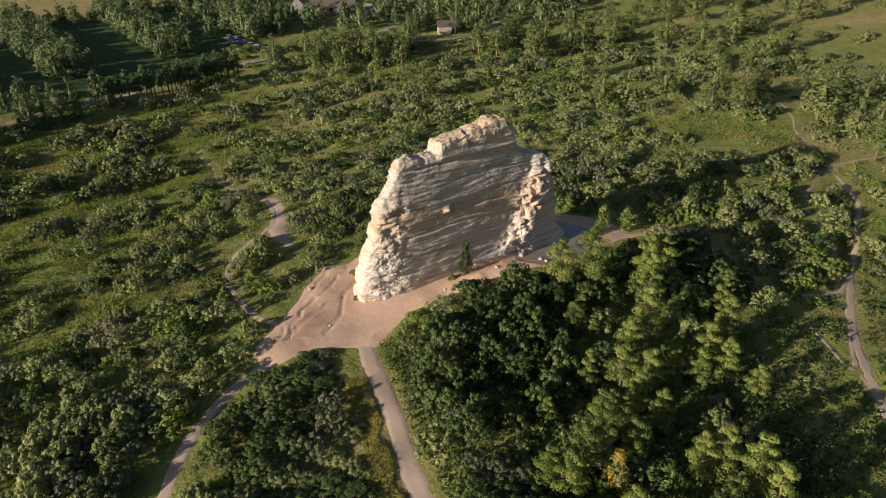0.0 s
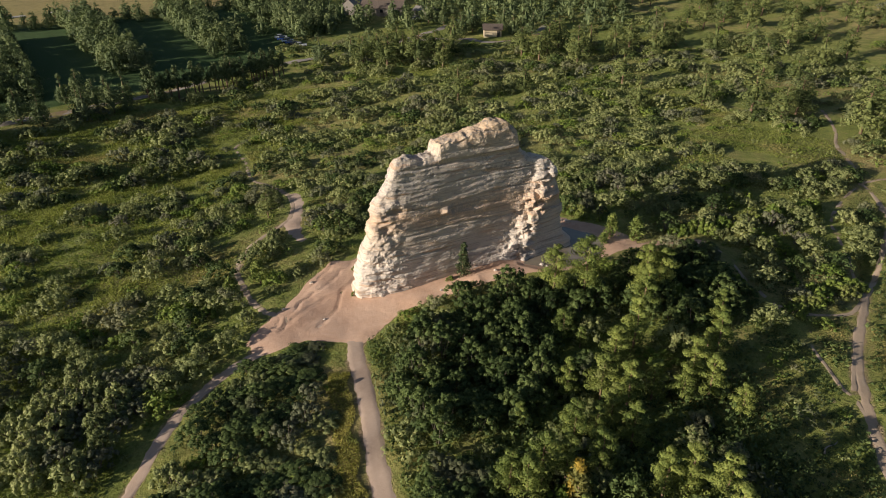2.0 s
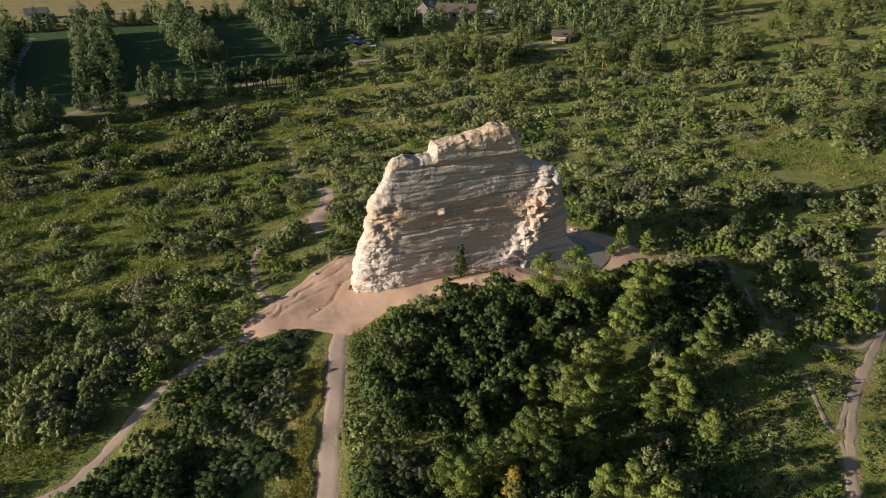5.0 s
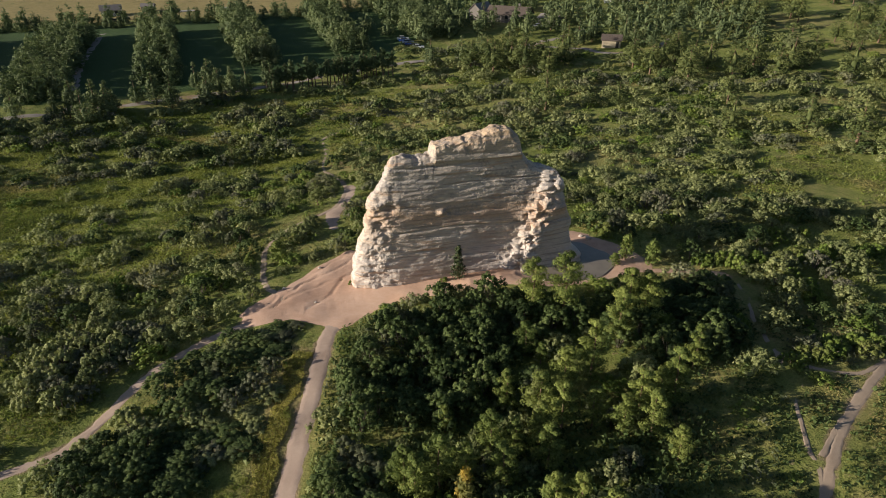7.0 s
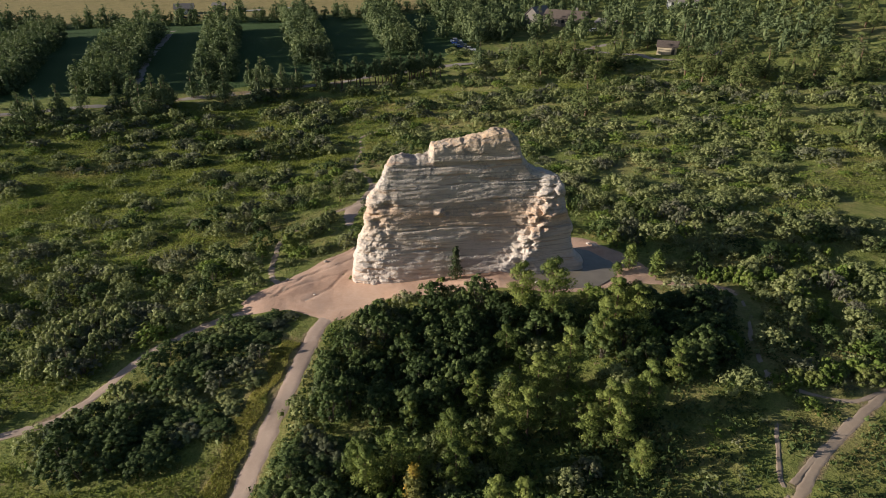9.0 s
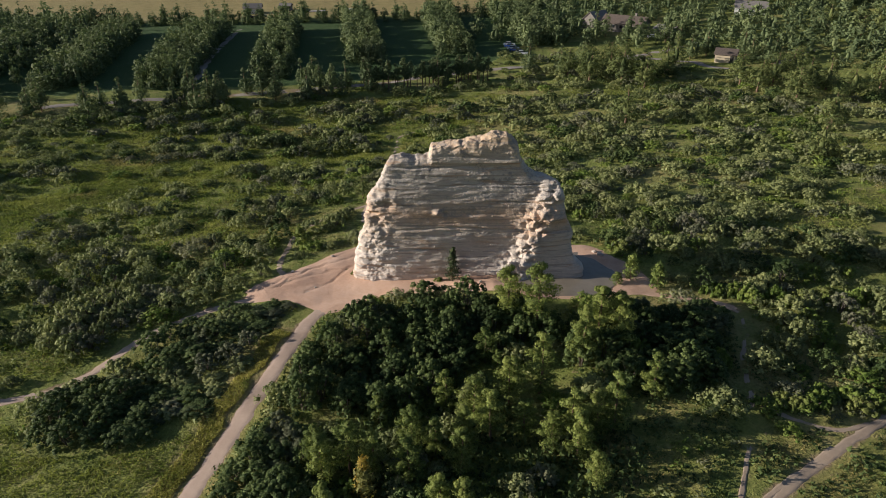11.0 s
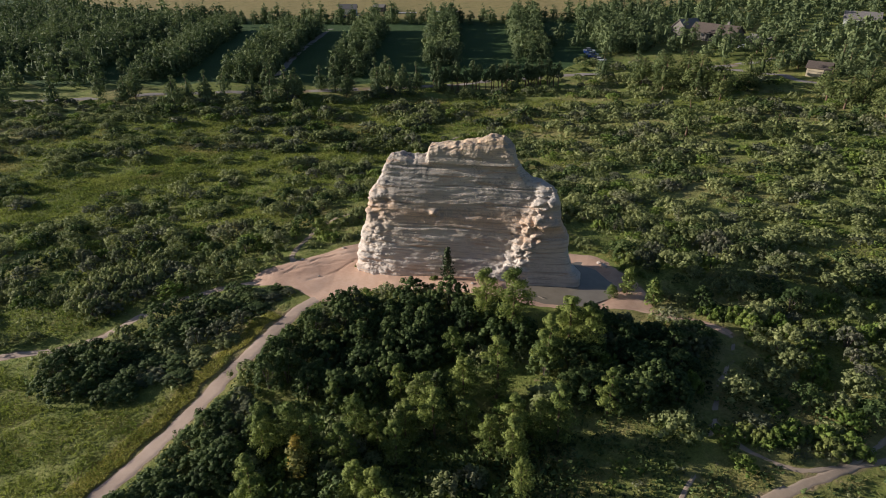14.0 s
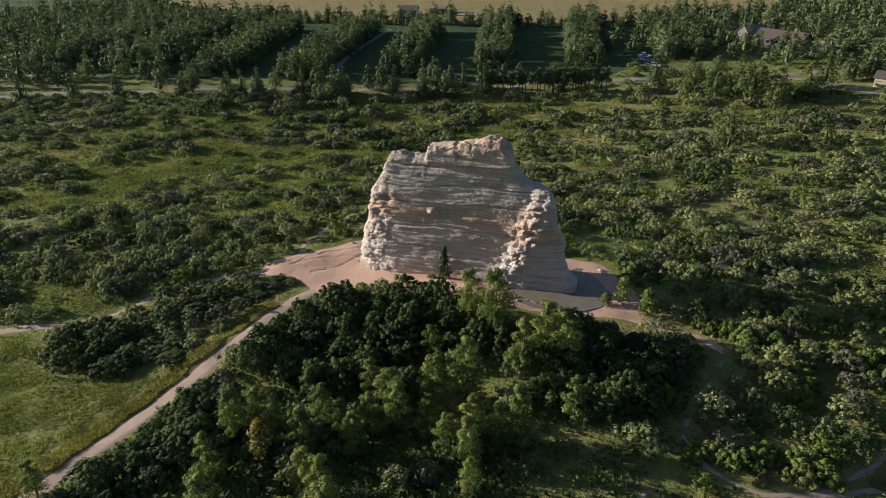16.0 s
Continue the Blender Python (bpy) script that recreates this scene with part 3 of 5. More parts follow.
    for lv in range(levels + 1):
        v = lv / levels
        ring = [ring_point(t, v) for t in theta]
        for k, (a, b, z, cb) in enumerate(ring):
            p, q = ring[k - 1], ring[(k + 1) % around]
            ta, tb = q[0] - p[0], q[1] - p[1]
            n = math.hypot(ta, tb) + 1e-9
            oa, ob = -tb / n, ta / n
            mid_b = 2.4
            if oa * (a - 14) * 0.15 + ob * (b - mid_b) < 0:
                oa, ob = -oa, -ob
            d = weather(a, b, z) - 0.25 * step01((v - 0.965) / 0.035)
            top_noise = 0.30 * noise.noise((a * 0.8, b * 0.8, 3)) + 0.18 * noise.noise((a * 2.1, b * 2.1, 6))
            verts.append((a + oa * d, b + ob * d, z + top_noise * step01((v - 0.9) / 0.1)))
    caps = 9
    last = [verts[levels * around + k] + (ring[k][3],) for k in range(around)]
    for c in range(1, caps + 1):
        f = c / caps
        for k in range(around):
            a, b, z, mb = last[k]
            dome = 0.45 * math.sin(f * math.pi / 2)
            na, nb = a + (min(23.4, max(6.0, a)) - a) * f * 0.6, b + (mb - b) * f * 0.98
            crest = curve(na, TOP) + dome * (0.5 + 0.5 * noise.noise((na * 0.5, nb * 0.9, 2))) + 0.30 * noise.noise((na * 0.8, nb * 0.8, 3)) + 0.15 * noise.noise((na * 2.1, nb * 2.1, 6))
            w = step01(f / 0.45)
            verts.append((na, nb, z * (1 - w) + crest * w))
    rows = levels + 1 + caps
    for r in range(rows - 1):
        for k in range(around):
            k2 = (k + 1) % around
            faces.append((r * around + k, r * around + k2, (r + 1) * around + k2, (r + 1) * around + k))
    place = [tuple(ROCK_AT + ALONG * a + BACK * b + Vector((0, 0, z))) for a, b, z in verts]
    return place, faces


def rock_material():
    m, nt, b, pos = material("sandstone", 0.93)
    sep = nt.nodes.new("ShaderNodeSeparateXYZ")
    nt.links.new(pos, sep.inputs[0])
    flat = nt.nodes.new("ShaderNodeMapping")
    flat.inputs["Scale"].default_value = (0.18, 0.18, 1.5)
    nt.links.new(pos, flat.inputs[0])
    bands = noise_node(nt, flat.outputs[0], 1.1, 6.0, 0.62, 0.5)
    thin = noise_node(nt, flat.outputs[0], 4.5, 5.0, 0.7, 0.3)
    blot = noise_node(nt, pos, 0.33, 5.0, 0.65, 0.7)
    fine = noise_node(nt, pos, 2.6, 7.0, 0.72)
    grit = noise_node(nt, pos, 13.0, 4.0, 0.7)
    height = math_node(nt, 'ADD', math_node(nt, 'MULTIPLY', sep.outputs[2], 0.05), math_node(nt, 'MULTIPLY', math_node(nt, 'SUBTRACT', blot, 0.5), 0.20))
    base = ramp_node(nt, [(0.0, (0.60, 0.535, 0.480)), (0.14, (0.60, 0.535, 0.475)), (0.27, (0.58, 0.495, 0.415)), (0.38, (0.57, 0.415, 0.300)),
                          (0.46, (0.55, 0.470, 0.400)), (0.60, (0.55, 0.495, 0.440)), (0.74, (0.57, 0.485, 0.400)), (0.84, (0.60, 0.450, 0.305))])
    nt.links.new(height, base.inputs[0])
    tone = ramp_node(nt, [(0.36, (0.83, 0.83, 0.84)), (0.50, (1.06, 1.06, 1.07)), (0.62, (1.18, 1.17, 1.16))])
    nt.links.new(math_node(nt, 'ADD', math_node(nt, 'MULTIPLY', bands, 0.55), math_node(nt, 'MULTIPLY', thin, 0.45)), tone.inputs[0])
    c = mix_node(nt, 1.0, base.outputs[0], tone.outputs[0], 'MULTIPLY')
    seams = nt.nodes.new("ShaderNodeMapping")
    seams.inputs["Scale"].default_value = (0.09, 0.09, 2.6)
    nt.links.new(pos, seams.inputs[0])
    lines = remap(nt, noise_node(nt, seams.outputs[0], 1.6, 4.0, 0.6, 0.25), 0.565, 0.61, 0.0, 0.62)
    c = mix_node(nt, lines, c, (0.33, 0.285, 0.245))
    varnish = math_node(nt, 'ADD', math_node(nt, 'MULTIPLY', blot, 0.45), math_node(nt, 'MULTIPLY', fine, 0.55))
    high = remap(nt, sep.outputs[2], 4.5, 10.0, 0.25, 0.75)
    c = mix_node(nt, math_node(nt, 'MULTIPLY', remap(nt, varnish, 0.50, 0.60), high), c, (0.275, 0.265, 0.265))
    iron = remap(nt, noise_node(nt, flat.outputs[0], 0.9, 4.0, 0.65, 1.0), 0.54, 0.67, 0.0, 0.55)
    c = mix_node(nt, iron, c, (0.53, 0.335, 0.205))
    nt.links.new(c, b.inputs["Base Color"])
    hgt = math_node(nt, 'ADD', math_node(nt, 'MULTIPLY', thin, 0.7), math_node(nt, 'ADD', math_node(nt, 'MULTIPLY', fine, 0.9), math_node(nt, 'MULTIPLY', grit, 0.35)))
    nt.links.new(bump_node(nt, hgt, 1.0, 0.16), b.inputs["Normal"])
    return m


ROCK = rock_material()
rock_verts, rock_faces = build_rock()
rock = tagged(new("rock_formation", mesh_from("rock_formation", rock_verts, rock_faces, ROCK, True)), "tall weathered layered sandstone rock fin, tan and grey", "rock")
bm = bmesh.new()
bm.from_mesh(rock.data)
bmesh.ops.recalc_face_normals(bm, faces=bm.faces)
bm.to_mesh(rock.data)
bm.free()

# ---- plants ----
rng = np.random.default_rng(7)


def leaf_tris(c, n, size, aspect=0.6, fold=0.12, puff=None):
    """Three-cornered leaves at c, facing n: places and soft normals, which follow the puff of foliage."""
    m = len(c)
    n = n / (np.linalg.norm(n, axis=1)[:, None] + 1e-9)
    u = np.cross(n, rng.normal(size=(m, 3)))
    u /= np.linalg.norm(u, axis=1)[:, None] + 1e-9
    w = np.cross(n, u)
    s = (size * rng.uniform(0.65, 1.35, m))[:, None]
    v = np.stack([c - u * s * 0.45 + w * s * aspect * 0.55, c - u * s * 0.45 - w * s * aspect * 0.55, c + u * s * 0.75 + n * s * fold], 1)
    soft = n if puff is None else puff * 0.72 + n * 0.28
    soft = soft / (np.linalg.norm(soft, axis=1)[:, None] + 1e-9)
    return np.concatenate([v.reshape(-1, 3), np.repeat(soft, 3, 0)], 1)


def moved(v, angle, scale, at):
    """Leaves turned about z, scaled and shifted."""
    c, sn = math.cos(angle), math.sin(angle)
    p, q = v[:, :3] * scale, v[:, 3:]
    return np.stack([p[:, 0] * c - p[:, 1] * sn + at[0], p[:, 0] * sn + p[:, 1] * c + at[1], p[:, 2] + at[2], q[:, 0] * c - q[:, 1] * sn, q[:, 0] * sn + q[:, 1] * c, q[:, 2]], 1)


def soup_mesh(name, v, mat):
    """A mesh of loose triangles with soft normals."""
    me = bpy.data.meshes.new(name)
    k = len(v) // 3
    me.vertices.add(len(v))
    me.vertices.foreach_set("co", np.ascontiguousarray(v[:, :3], np.float32).ravel())
    me.loops.add(len(v))
    me.loops.foreach_set("vertex_index", np.arange(len(v), dtype=np.int32))
    me.polygons.add(k)
    me.polygons.foreach_set("loop_start", np.arange(0, len(v), 3, dtype=np.int32))
    me.polygons.foreach_set("use_smooth", np.ones(k, bool))
    me.materials.append(mat)
    me.update(calc_edges=True)
    me.attributes.new("custom_normal", 'FLOAT_VECTOR', 'POINT').data.foreach_set("vector", np.ascontiguousarray(v[:, 3:], np.float32).ravel())
    return me


def tube(verts, faces, path, radii, sides=6):
    """A tapered limb along a path."""
    base = len(verts)
    for k, (p, r) in enumerate(zip(path, radii)):
        d = (Vector(path[min(k + 1, len(path) - 1)]) - Vector(path[max(k - 1, 0)])).normalized()
        s = d.orthogonal().normalized()
        t = d.cross(s)
        for q in range(sides):
            a = q / sides * 2 * math.pi
            verts.append(tuple(Vector(p) + (s * math.cos(a) + t * math.sin(a)) * r))
    for k in range(len(path) - 1):
        for q in range(sides):
            q2 = (q + 1) % sides
            faces.append((base + k * sides + q, base + k * sides + q2, base + (k + 1) * sides + q2, base + (k + 1) * sides + q))


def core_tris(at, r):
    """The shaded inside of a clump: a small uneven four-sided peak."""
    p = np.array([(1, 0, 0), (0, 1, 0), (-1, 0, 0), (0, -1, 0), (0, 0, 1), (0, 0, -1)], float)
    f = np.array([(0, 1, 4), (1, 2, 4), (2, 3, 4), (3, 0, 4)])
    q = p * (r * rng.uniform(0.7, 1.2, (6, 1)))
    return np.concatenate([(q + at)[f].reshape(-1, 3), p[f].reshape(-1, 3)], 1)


def shrub_leaves(width, height, lobes, count, size):
    """A mounded bush: many small tufts of leaves set over a dome, with deep gaps between them."""
    out = []
    tufts = int(lobes * 2.3)
    lean = rng.normal(size=3) * 0.12
    for k in range(tufts):
        f = math.sqrt((k + rng.uniform(0, 1)) / tufts)
        ang = k * 2.39996 + rng.uniform(-0.4, 0.4)
        edge = 1 + 0.20 * math.sin(3 * ang + lean[0] * 30) + 0.12 * math.sin(5 * ang + lean[1] * 40)
        rad = width * 0.46 * f * edge
        r = width * rng.uniform(0.085, 0.165) * (1.9 / math.sqrt(lobes)) ** 0.5
        dome = math.sqrt(max(0.0, 1 - 0.88 * f * f))
        top = height * dome * rng.uniform(0.84, 1.08) * (1 + lean[2])
        at = np.array([math.cos(ang) * rad, math.sin(ang) * rad, max(r * 0.6, top - r)])
        m = max(5, int(count / tufts))
        d = rng.normal(size=(m, 3))
        d[:, 2] = np.abs(d[:, 2]) * 1.1 - 0.25
        d[:, :2] += 0.35 * np.array([math.cos(ang), math.sin(ang)]) * f
        d /= np.linalg.norm(d, axis=1)[:, None]
        rr = r * (1.12 - 0.35 * rng.uniform(0, 1, m) ** 1.5)
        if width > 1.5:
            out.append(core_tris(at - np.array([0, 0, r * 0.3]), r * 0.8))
        c = at + d * rr[:, None] * np.array([1.0, 1.0, 1.15])
        skirt = rng.uniform(0, 1, m) < (0.22 if f > 0.75 else 0.05)
        c[skirt, 2] *= rng.uniform(0.1, 0.9, skirt.sum())
        c[:, 2] = np.maximum(c[:, 2], 0.06)
        out.append(leaf_tris(c, d + np.array([0, 0, 0.25]) + rng.normal(size=(m, 3)) * 0.5, size, 0.7, 0.06, d + np.array([0, 0, 0.15])))
    return np.concatenate(out)


def pine_leaves(height, radius, bare_part, limbs, per, size, round_top=0.6):
    """Needle tufts in plates round the limb ends. Also gives the limbs."""
    out, arms = [], []
    for k in range(limbs):
        f = (k + rng.uniform(0, 1)) / limbs
        z = height * (bare_part + (1 - bare_part) * f * 0.97)
        prof = (1 - f) ** round_top * (0.55 + 0.45 * min(1, f * 5)) * rng.uniform(0.7, 1.1)
        r = max(0.18, radius * prof)
        ang = k * 2.4 + rng.uniform(-0.5, 0.5)
        tip = np.array([math.cos(ang) * r, math.sin(ang) * r, z + r * 0.12])
        arms.append((z - r * 0.18, tip))
        for part, share in ((0.95, 0.55), (0.55, 0.45)):
            m = max(3, int(per * share))
            cr = radius * rng.uniform(0.22, 0.38) * (0.6 + 0.6 * (1 - f)) + 0.08
            d = rng.normal(size=(m, 3))
            d /= np.linalg.norm(d, axis=1)[:, None]
            c = np.array([tip[0] * part, tip[1] * part, tip[2] + 0.05]) + d * cr * np.array([1.15, 1.15, 0.75]) * (1 - 0.5 * rng.uniform(0, 1, (m, 1)) ** 2)
            out.append(leaf_tris(c, d + np.array([0, 0, 0.25]) + rng.normal(size=(m, 3)) * 0.4, size, 0.55, 0.12, d + np.array([0, 0, 0.2])))
    return np.concatenate(out), arms


def crown_width(f, round_top):
    return np.minimum(1.0, (1 - f) * 1.12 + 0.03) ** round_top * (0.62 + 0.38 * np.minimum(1, f * 6))


def full_crown(height, radius, bare_part, clumps, count, size, round_top=0.7):
    """A full crown of needle clumps round a shaded heart, widest low down. Also gives the limbs."""
    f = 1 - rng.uniform(0, 1, clumps) ** (0.92 - 0.50 * round_top)
    f[:3] = (0.97, 0.90, 0.82)
    ang = np.arange(clumps) * 2.4 + rng.uniform(-0.5, 0.5, clumps)
    out_r = radius * crown_width(f, round_top) * rng.uniform(0.62, 1.0, clumps)
    z = height * (bare_part + (1 - bare_part) * f * 0.96)
    heart = np.stack([np.cos(ang) * out_r * 0.78, np.sin(ang) * out_r * 0.78, z], -1)
    big = radius * rng.uniform(0.28, 0.46, clumps) * (0.45 + 0.60 * (1 - f))
    pick = rng.integers(0, clumps, count)
    d = rng.normal(size=(count, 3))
    d[:, 2] = np.where(d[:, 2] < 0, d[:, 2] * 0.6, d[:, 2])
    d /= np.linalg.norm(d, axis=1)[:, None]
    c = heart[pick] + d * (big[pick] * (1 - 0.35 * rng.uniform(0, 1, count) ** 2))[:, None] * np.array([1, 1, 0.85])
    away = np.stack([np.cos(ang), np.sin(ang), 0.25 + 0 * ang], -1)[pick]
    arms = [(zz - 0.3, np.array([h[0], h[1], zz])) for zz, h in zip(z, heart)]
    leaves = leaf_tris(c, d + away * 0.4 + rng.normal(size=(count, 3)) * 0.4, size * np.where(f[pick] > 0.8, 0.7, 1.0), 0.6, 0.1, d * 0.8 + away * 0.5)
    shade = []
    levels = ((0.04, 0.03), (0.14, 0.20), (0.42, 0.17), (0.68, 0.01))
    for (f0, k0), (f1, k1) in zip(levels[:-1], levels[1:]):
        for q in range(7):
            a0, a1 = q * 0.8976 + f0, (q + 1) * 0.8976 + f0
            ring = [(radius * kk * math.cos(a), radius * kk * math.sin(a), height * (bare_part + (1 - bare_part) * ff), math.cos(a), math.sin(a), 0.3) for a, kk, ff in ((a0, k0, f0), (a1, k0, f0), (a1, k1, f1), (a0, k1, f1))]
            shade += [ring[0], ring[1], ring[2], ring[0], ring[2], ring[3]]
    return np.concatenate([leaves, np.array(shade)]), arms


def make_pine(label, height, radius, bare_part, limbs, per, size, mat, group, round_top=0.6, kind_name="pine_tree", lean=0.03, full=False):
    tree = tagged(new(kind_name), label, "tree", group)
    crown, arms = full_crown(height, radius, bare_part, limbs, per * limbs, size, round_top) if full else pine_leaves(height, radius, bare_part, limbs, per, size, round_top)
    verts, faces = [], []
    path = [(lean * height * t * t, 0.02 * height * math.sin(3 * t), height * t * 0.97 - 0.35 * (t == 0)) for t in (0, 0.15, 0.35, 0.6, 0.8, 1.0)]
    tube(verts, faces, path, [height * k for k in (0.024, 0.019, 0.016, 0.012, 0.007, 0.002)], 8)
    for z, tip in arms[::3]:
        tube(verts, faces, [(0, 0, z), tuple(tip * 0.5 + np.array([0, 0, z * 0.5])), tuple(tip)], [height * 0.006, height * 0.004, height * 0.002], 4)
    trunk = new("trunk", mesh_from("trunk", verts, faces, BARK, True))
    trunk.parent = tree
    leaves = new("crown", soup_mesh("crown", crown, mat))
    leaves.parent = tree
    return tree


def make_shrub(label, width, height, lobes, count, size, mat, group, kind_name="oak_shrub"):
    shrub = tagged(new(kind_name), label, "shrub", group)
    verts, faces = [], []
    for k in range(6):
        a = k * 1.05 + rng.uniform(0, 0.5)
        r = width * rng.uniform(0.12, 0.36)
        tube(verts, faces, [(0.1 * math.cos(a), 0.1 * math.sin(a), -0.25), (r * 0.5 * math.cos(a), r * 0.5 * math.sin(a), height * 0.4), (r * math.cos(a), r * math.sin(a), height * 0.78)], [0.06, 0.045, 0.015], 5)
    stems = new("stem", mesh_from("stem", verts, faces, STEM, True))
    stems.parent = shrub
    leaves = new("crown", soup_mesh("crown", shrub_leaves(width, height, lobes, count, size), mat))
    leaves.parent = shrub
    return shrub


def place(ob, x, y, scale, turn, first):
    """Set the first of a kind, or a copy, on the ground."""
    s = np.broadcast_to(scale, 3)
    m = Matrix.Translation((x, y, land1(x, y) - 0.05)) @ Matrix.Rotation(turn, 4, 'Z')
    if first:
        ob.matrix_world = m
        ob.scale = s
        return ob
    new_ob = copy_thing(ob, m)
    new_ob.scale = s
    return new_ob


used = set()


def put(ob, x, y, scale, turn=None):
    turn = rng.uniform(0, 6.283) if turn is None else turn
    first = ob.name not in used
    used.add(ob.name)
    return place(ob, x, y, scale, turn, first)


# pines by the trail and below the rock: place and height
near_pines = [make_pine("ponderosa pine with clumped yellow-green needles in the grove", 7.0, r, bp, n, 230, 0.185, PINE, "grove pines", rt) for r, bp, n, rt in ((1.6, 0.14, 17, 0.50), (1.8, 0.2, 18, 0.45), (1.45, 0.10, 17, 0.55), (1.85, 0.18, 19, 0.42), (1.55, 0.26, 15, 0.45))]
GROVE = ((24.8, 61.0, 7.2), (26.8, 61.6, 6.6), (24.4, 58.0, 6.6), (15.6, 54.4, 4.2), (17.4, 53.6, 2.8), (22.3, 52.6, 7.0), (20.2, 50.4, 5.4), (15.3, 46.8, 4.8), (18.4, 46.6, 5.6), (20.6, 45.6, 5.8), (19.0, 43.6, 5.0), (23.2, 47.0, 4.6),
         (29.8, 51.0, 6.4), (28.6, 50.2, 4.6), (27.0, 48.4, 5.8), (28.2, 46.7, 5.4), (25.8, 46.6, 4.4), (31.7, 56.4, 5.0), (30.4, 44.6, 3.6), (10.8, 42.6, 3.2), (20.2, 41.0, 5.0))
GROVE_SOUTH = ((15.2, 41.2, 5.0), (17.2, 41.8, 4.4), (12.3, 36.4, 5.4), (14.2, 37.0, 5.0), (11.0, 34.6, 5.2), (9.6, 35.4, 4.4), (14.6, 30.6, 5.6), (17.0, 38.0, 4.8), (21.4, 35.4, 5.4), (23.2, 35.6, 5.8), (25.6, 34.6, 5.8), (25.4, 31.4, 6.4),
               (18.4, 28.4, 5.8), (22.0, 28.0, 5.6), (5.4, 20.0, 4.4), (29.0, 29.0, 5.2), (20.6, 24.4, 4.6))
for k, (x, y, h) in enumerate(GROVE + GROVE_SOUTH):
    put(near_pines[k % 5], x, y, h / 7.0 * np.array([1.1, 1.1, 1.0]))
tall = make_pine("tall slender pine with an open crown and bare lower trunk", 8.0, 1.9, 0.36, 17, 210, 0.19, PINE, "tall pines below the rock", 0.4)
put(tall, 15.1, 60.4, (0.95, 0.95, 0.92))
put(tall, 18.4, 60.6, (1.15, 1.15, 1.05))
put(make_pine("small pine with yellowing needles among green pines", 4.6, 0.85, 0.08, 26, 26, 0.3, YELLOW, "", 0.8), 14.8, 35.0, (1.15, 1.15, 0.9))
pond_pine = make_pine("small young pine on the sandy bank by the pond", 3.4, 1.15, 0.1, 26, 30, 0.28, PINE, "young pines by the pond", 0.6)
put(pond_pine, 27.3, 76.2, (1.0, 1.0, 1.0))
put(pond_pine, 24.1, 76.4, (0.9, 0.9, 1.05))
put(pond_pine, 22.9, 74.9, (0.7, 0.7, 0.45))
put(make_pine("narrow dark spruce growing against the rock face", 4.5, 0.95, 0.02, 40, 26, 0.24, SPRUCE, "", 0.9, "spruce_tree"), 5.1, 66.3, 1.0).location.z += 0.5 * sand_rise(5.1, 66.3)

sapling = make_pine("small bright young pine by the sandy path", 3.2, 1.2, 0.22, 14, 90, 0.24, PINE, "young pines by the path", 0.45)
put(sapling, -20.4, 67.6, (1.1, 1.1, 1.0))
put(sapling, -23.4, 65.4, (0.7, 0.7, 0.75))

# pines beyond the rock
mid_pines = [make_pine("pine tree standing in open scrub on the slope", 9.0, r, bp, n, 52, 0.33, SLOPE_PINE, "slope pines", rt, full=True) for r, bp, n, rt in ((2.9, 0.20, 30, 0.38), (2.7, 0.26, 26, 0.30), (3.1, 0.18, 32, 0.34), (2.5, 0.12, 30, 0.50))]
SLOPE = ((1.0, 156.0, 8.6), (61.6, 132.2, 8.8), (76.6, 118.5, 9.0), (84.0, 117.1, 8.6), (85.5, 129.2, 9.0), (86.3, 111.5, 8.5), (74.6, 97.4, 6.2), (41.4, 143.0, 7.0), (42.6, 167.2, 8.0), (66.0, 128.0, 6.5), (71.0, 133.0, 7.5), (80.0, 106.0, 7.0), (63.4, 226.0, 9.5), (67.5, 212.5, 8.5),
         (-12.4, 198.9, 9.5), (-3.1, 212.7, 9.0), (-26.1, 208.0, 8.5), (35.4, 202.6, 9.0), (19.0, 205.5, 8.5), (-18.0, 204.0, 8.0), (27.0, 208.0, 8.5), (-26.3, 90.1, 4.0), (-58.0, 112.0, 3.6), (17.5, 163.0, 5.5), (-22.0, 198.0, 9.0), (-8.0, 204.0, 8.5), (-30.0, 201.0, 8.0), (-15.0, 210.0, 9.0), (-5.0, 196.0, 7.5), (24.0, 201.0, 8.0), (31.0, 213.0, 9.0), (40.0, 209.0, 8.5), (46.0, 200.0, 8.0), (52.0, 208.0, 9.0), (-21.0, 214.0, 8.5), (-3.0, 225.0, 9.0))
spots = list(SLOPE)
tries = 0
while len(spots) < 125 and tries < 9000:
    tries += 1
    x, y = rng.uniform(30, 190), rng.uniform(100, 330)
    if y < 120 + 0.0 * x and x < 70 or x < 52 and y < 190:
        continue
    if waves(x, y, 60.0, 1.0) < -0.45 or min(math.hypot(x - a, y - b_) for a, b_, _ in spots) < 6.5 or bare_at(x, y) < 2:
        continue
    spots.append((x, y, rng.uniform(6.0, 9.5)))
for k, (x, y, h) in enumerate(spots):
    put(mid_pines[k % 4], x, y, h / 9.0 * np.array([1.6, 1.6, 1.12]))
row_pine = [make_pine("slender planted pine with a bare trunk in a row", 8.5, r, 0.40, 24, 28, 0.40, FAR_PINE, "planted row of pines", 0.6, full=True) for r in (2.0, 2.3, 1.8)]
for k in range(34):
    f = k / 33
    x, y = -81.0 + 29.0 * f + rng.uniform(-0.8, 0.8), 164.8 + 24.6 * f + rng.uniform(-1.2, 1.2)
    put(row_pine[k % 3], x, y, rng.uniform(0.75, 1.1))
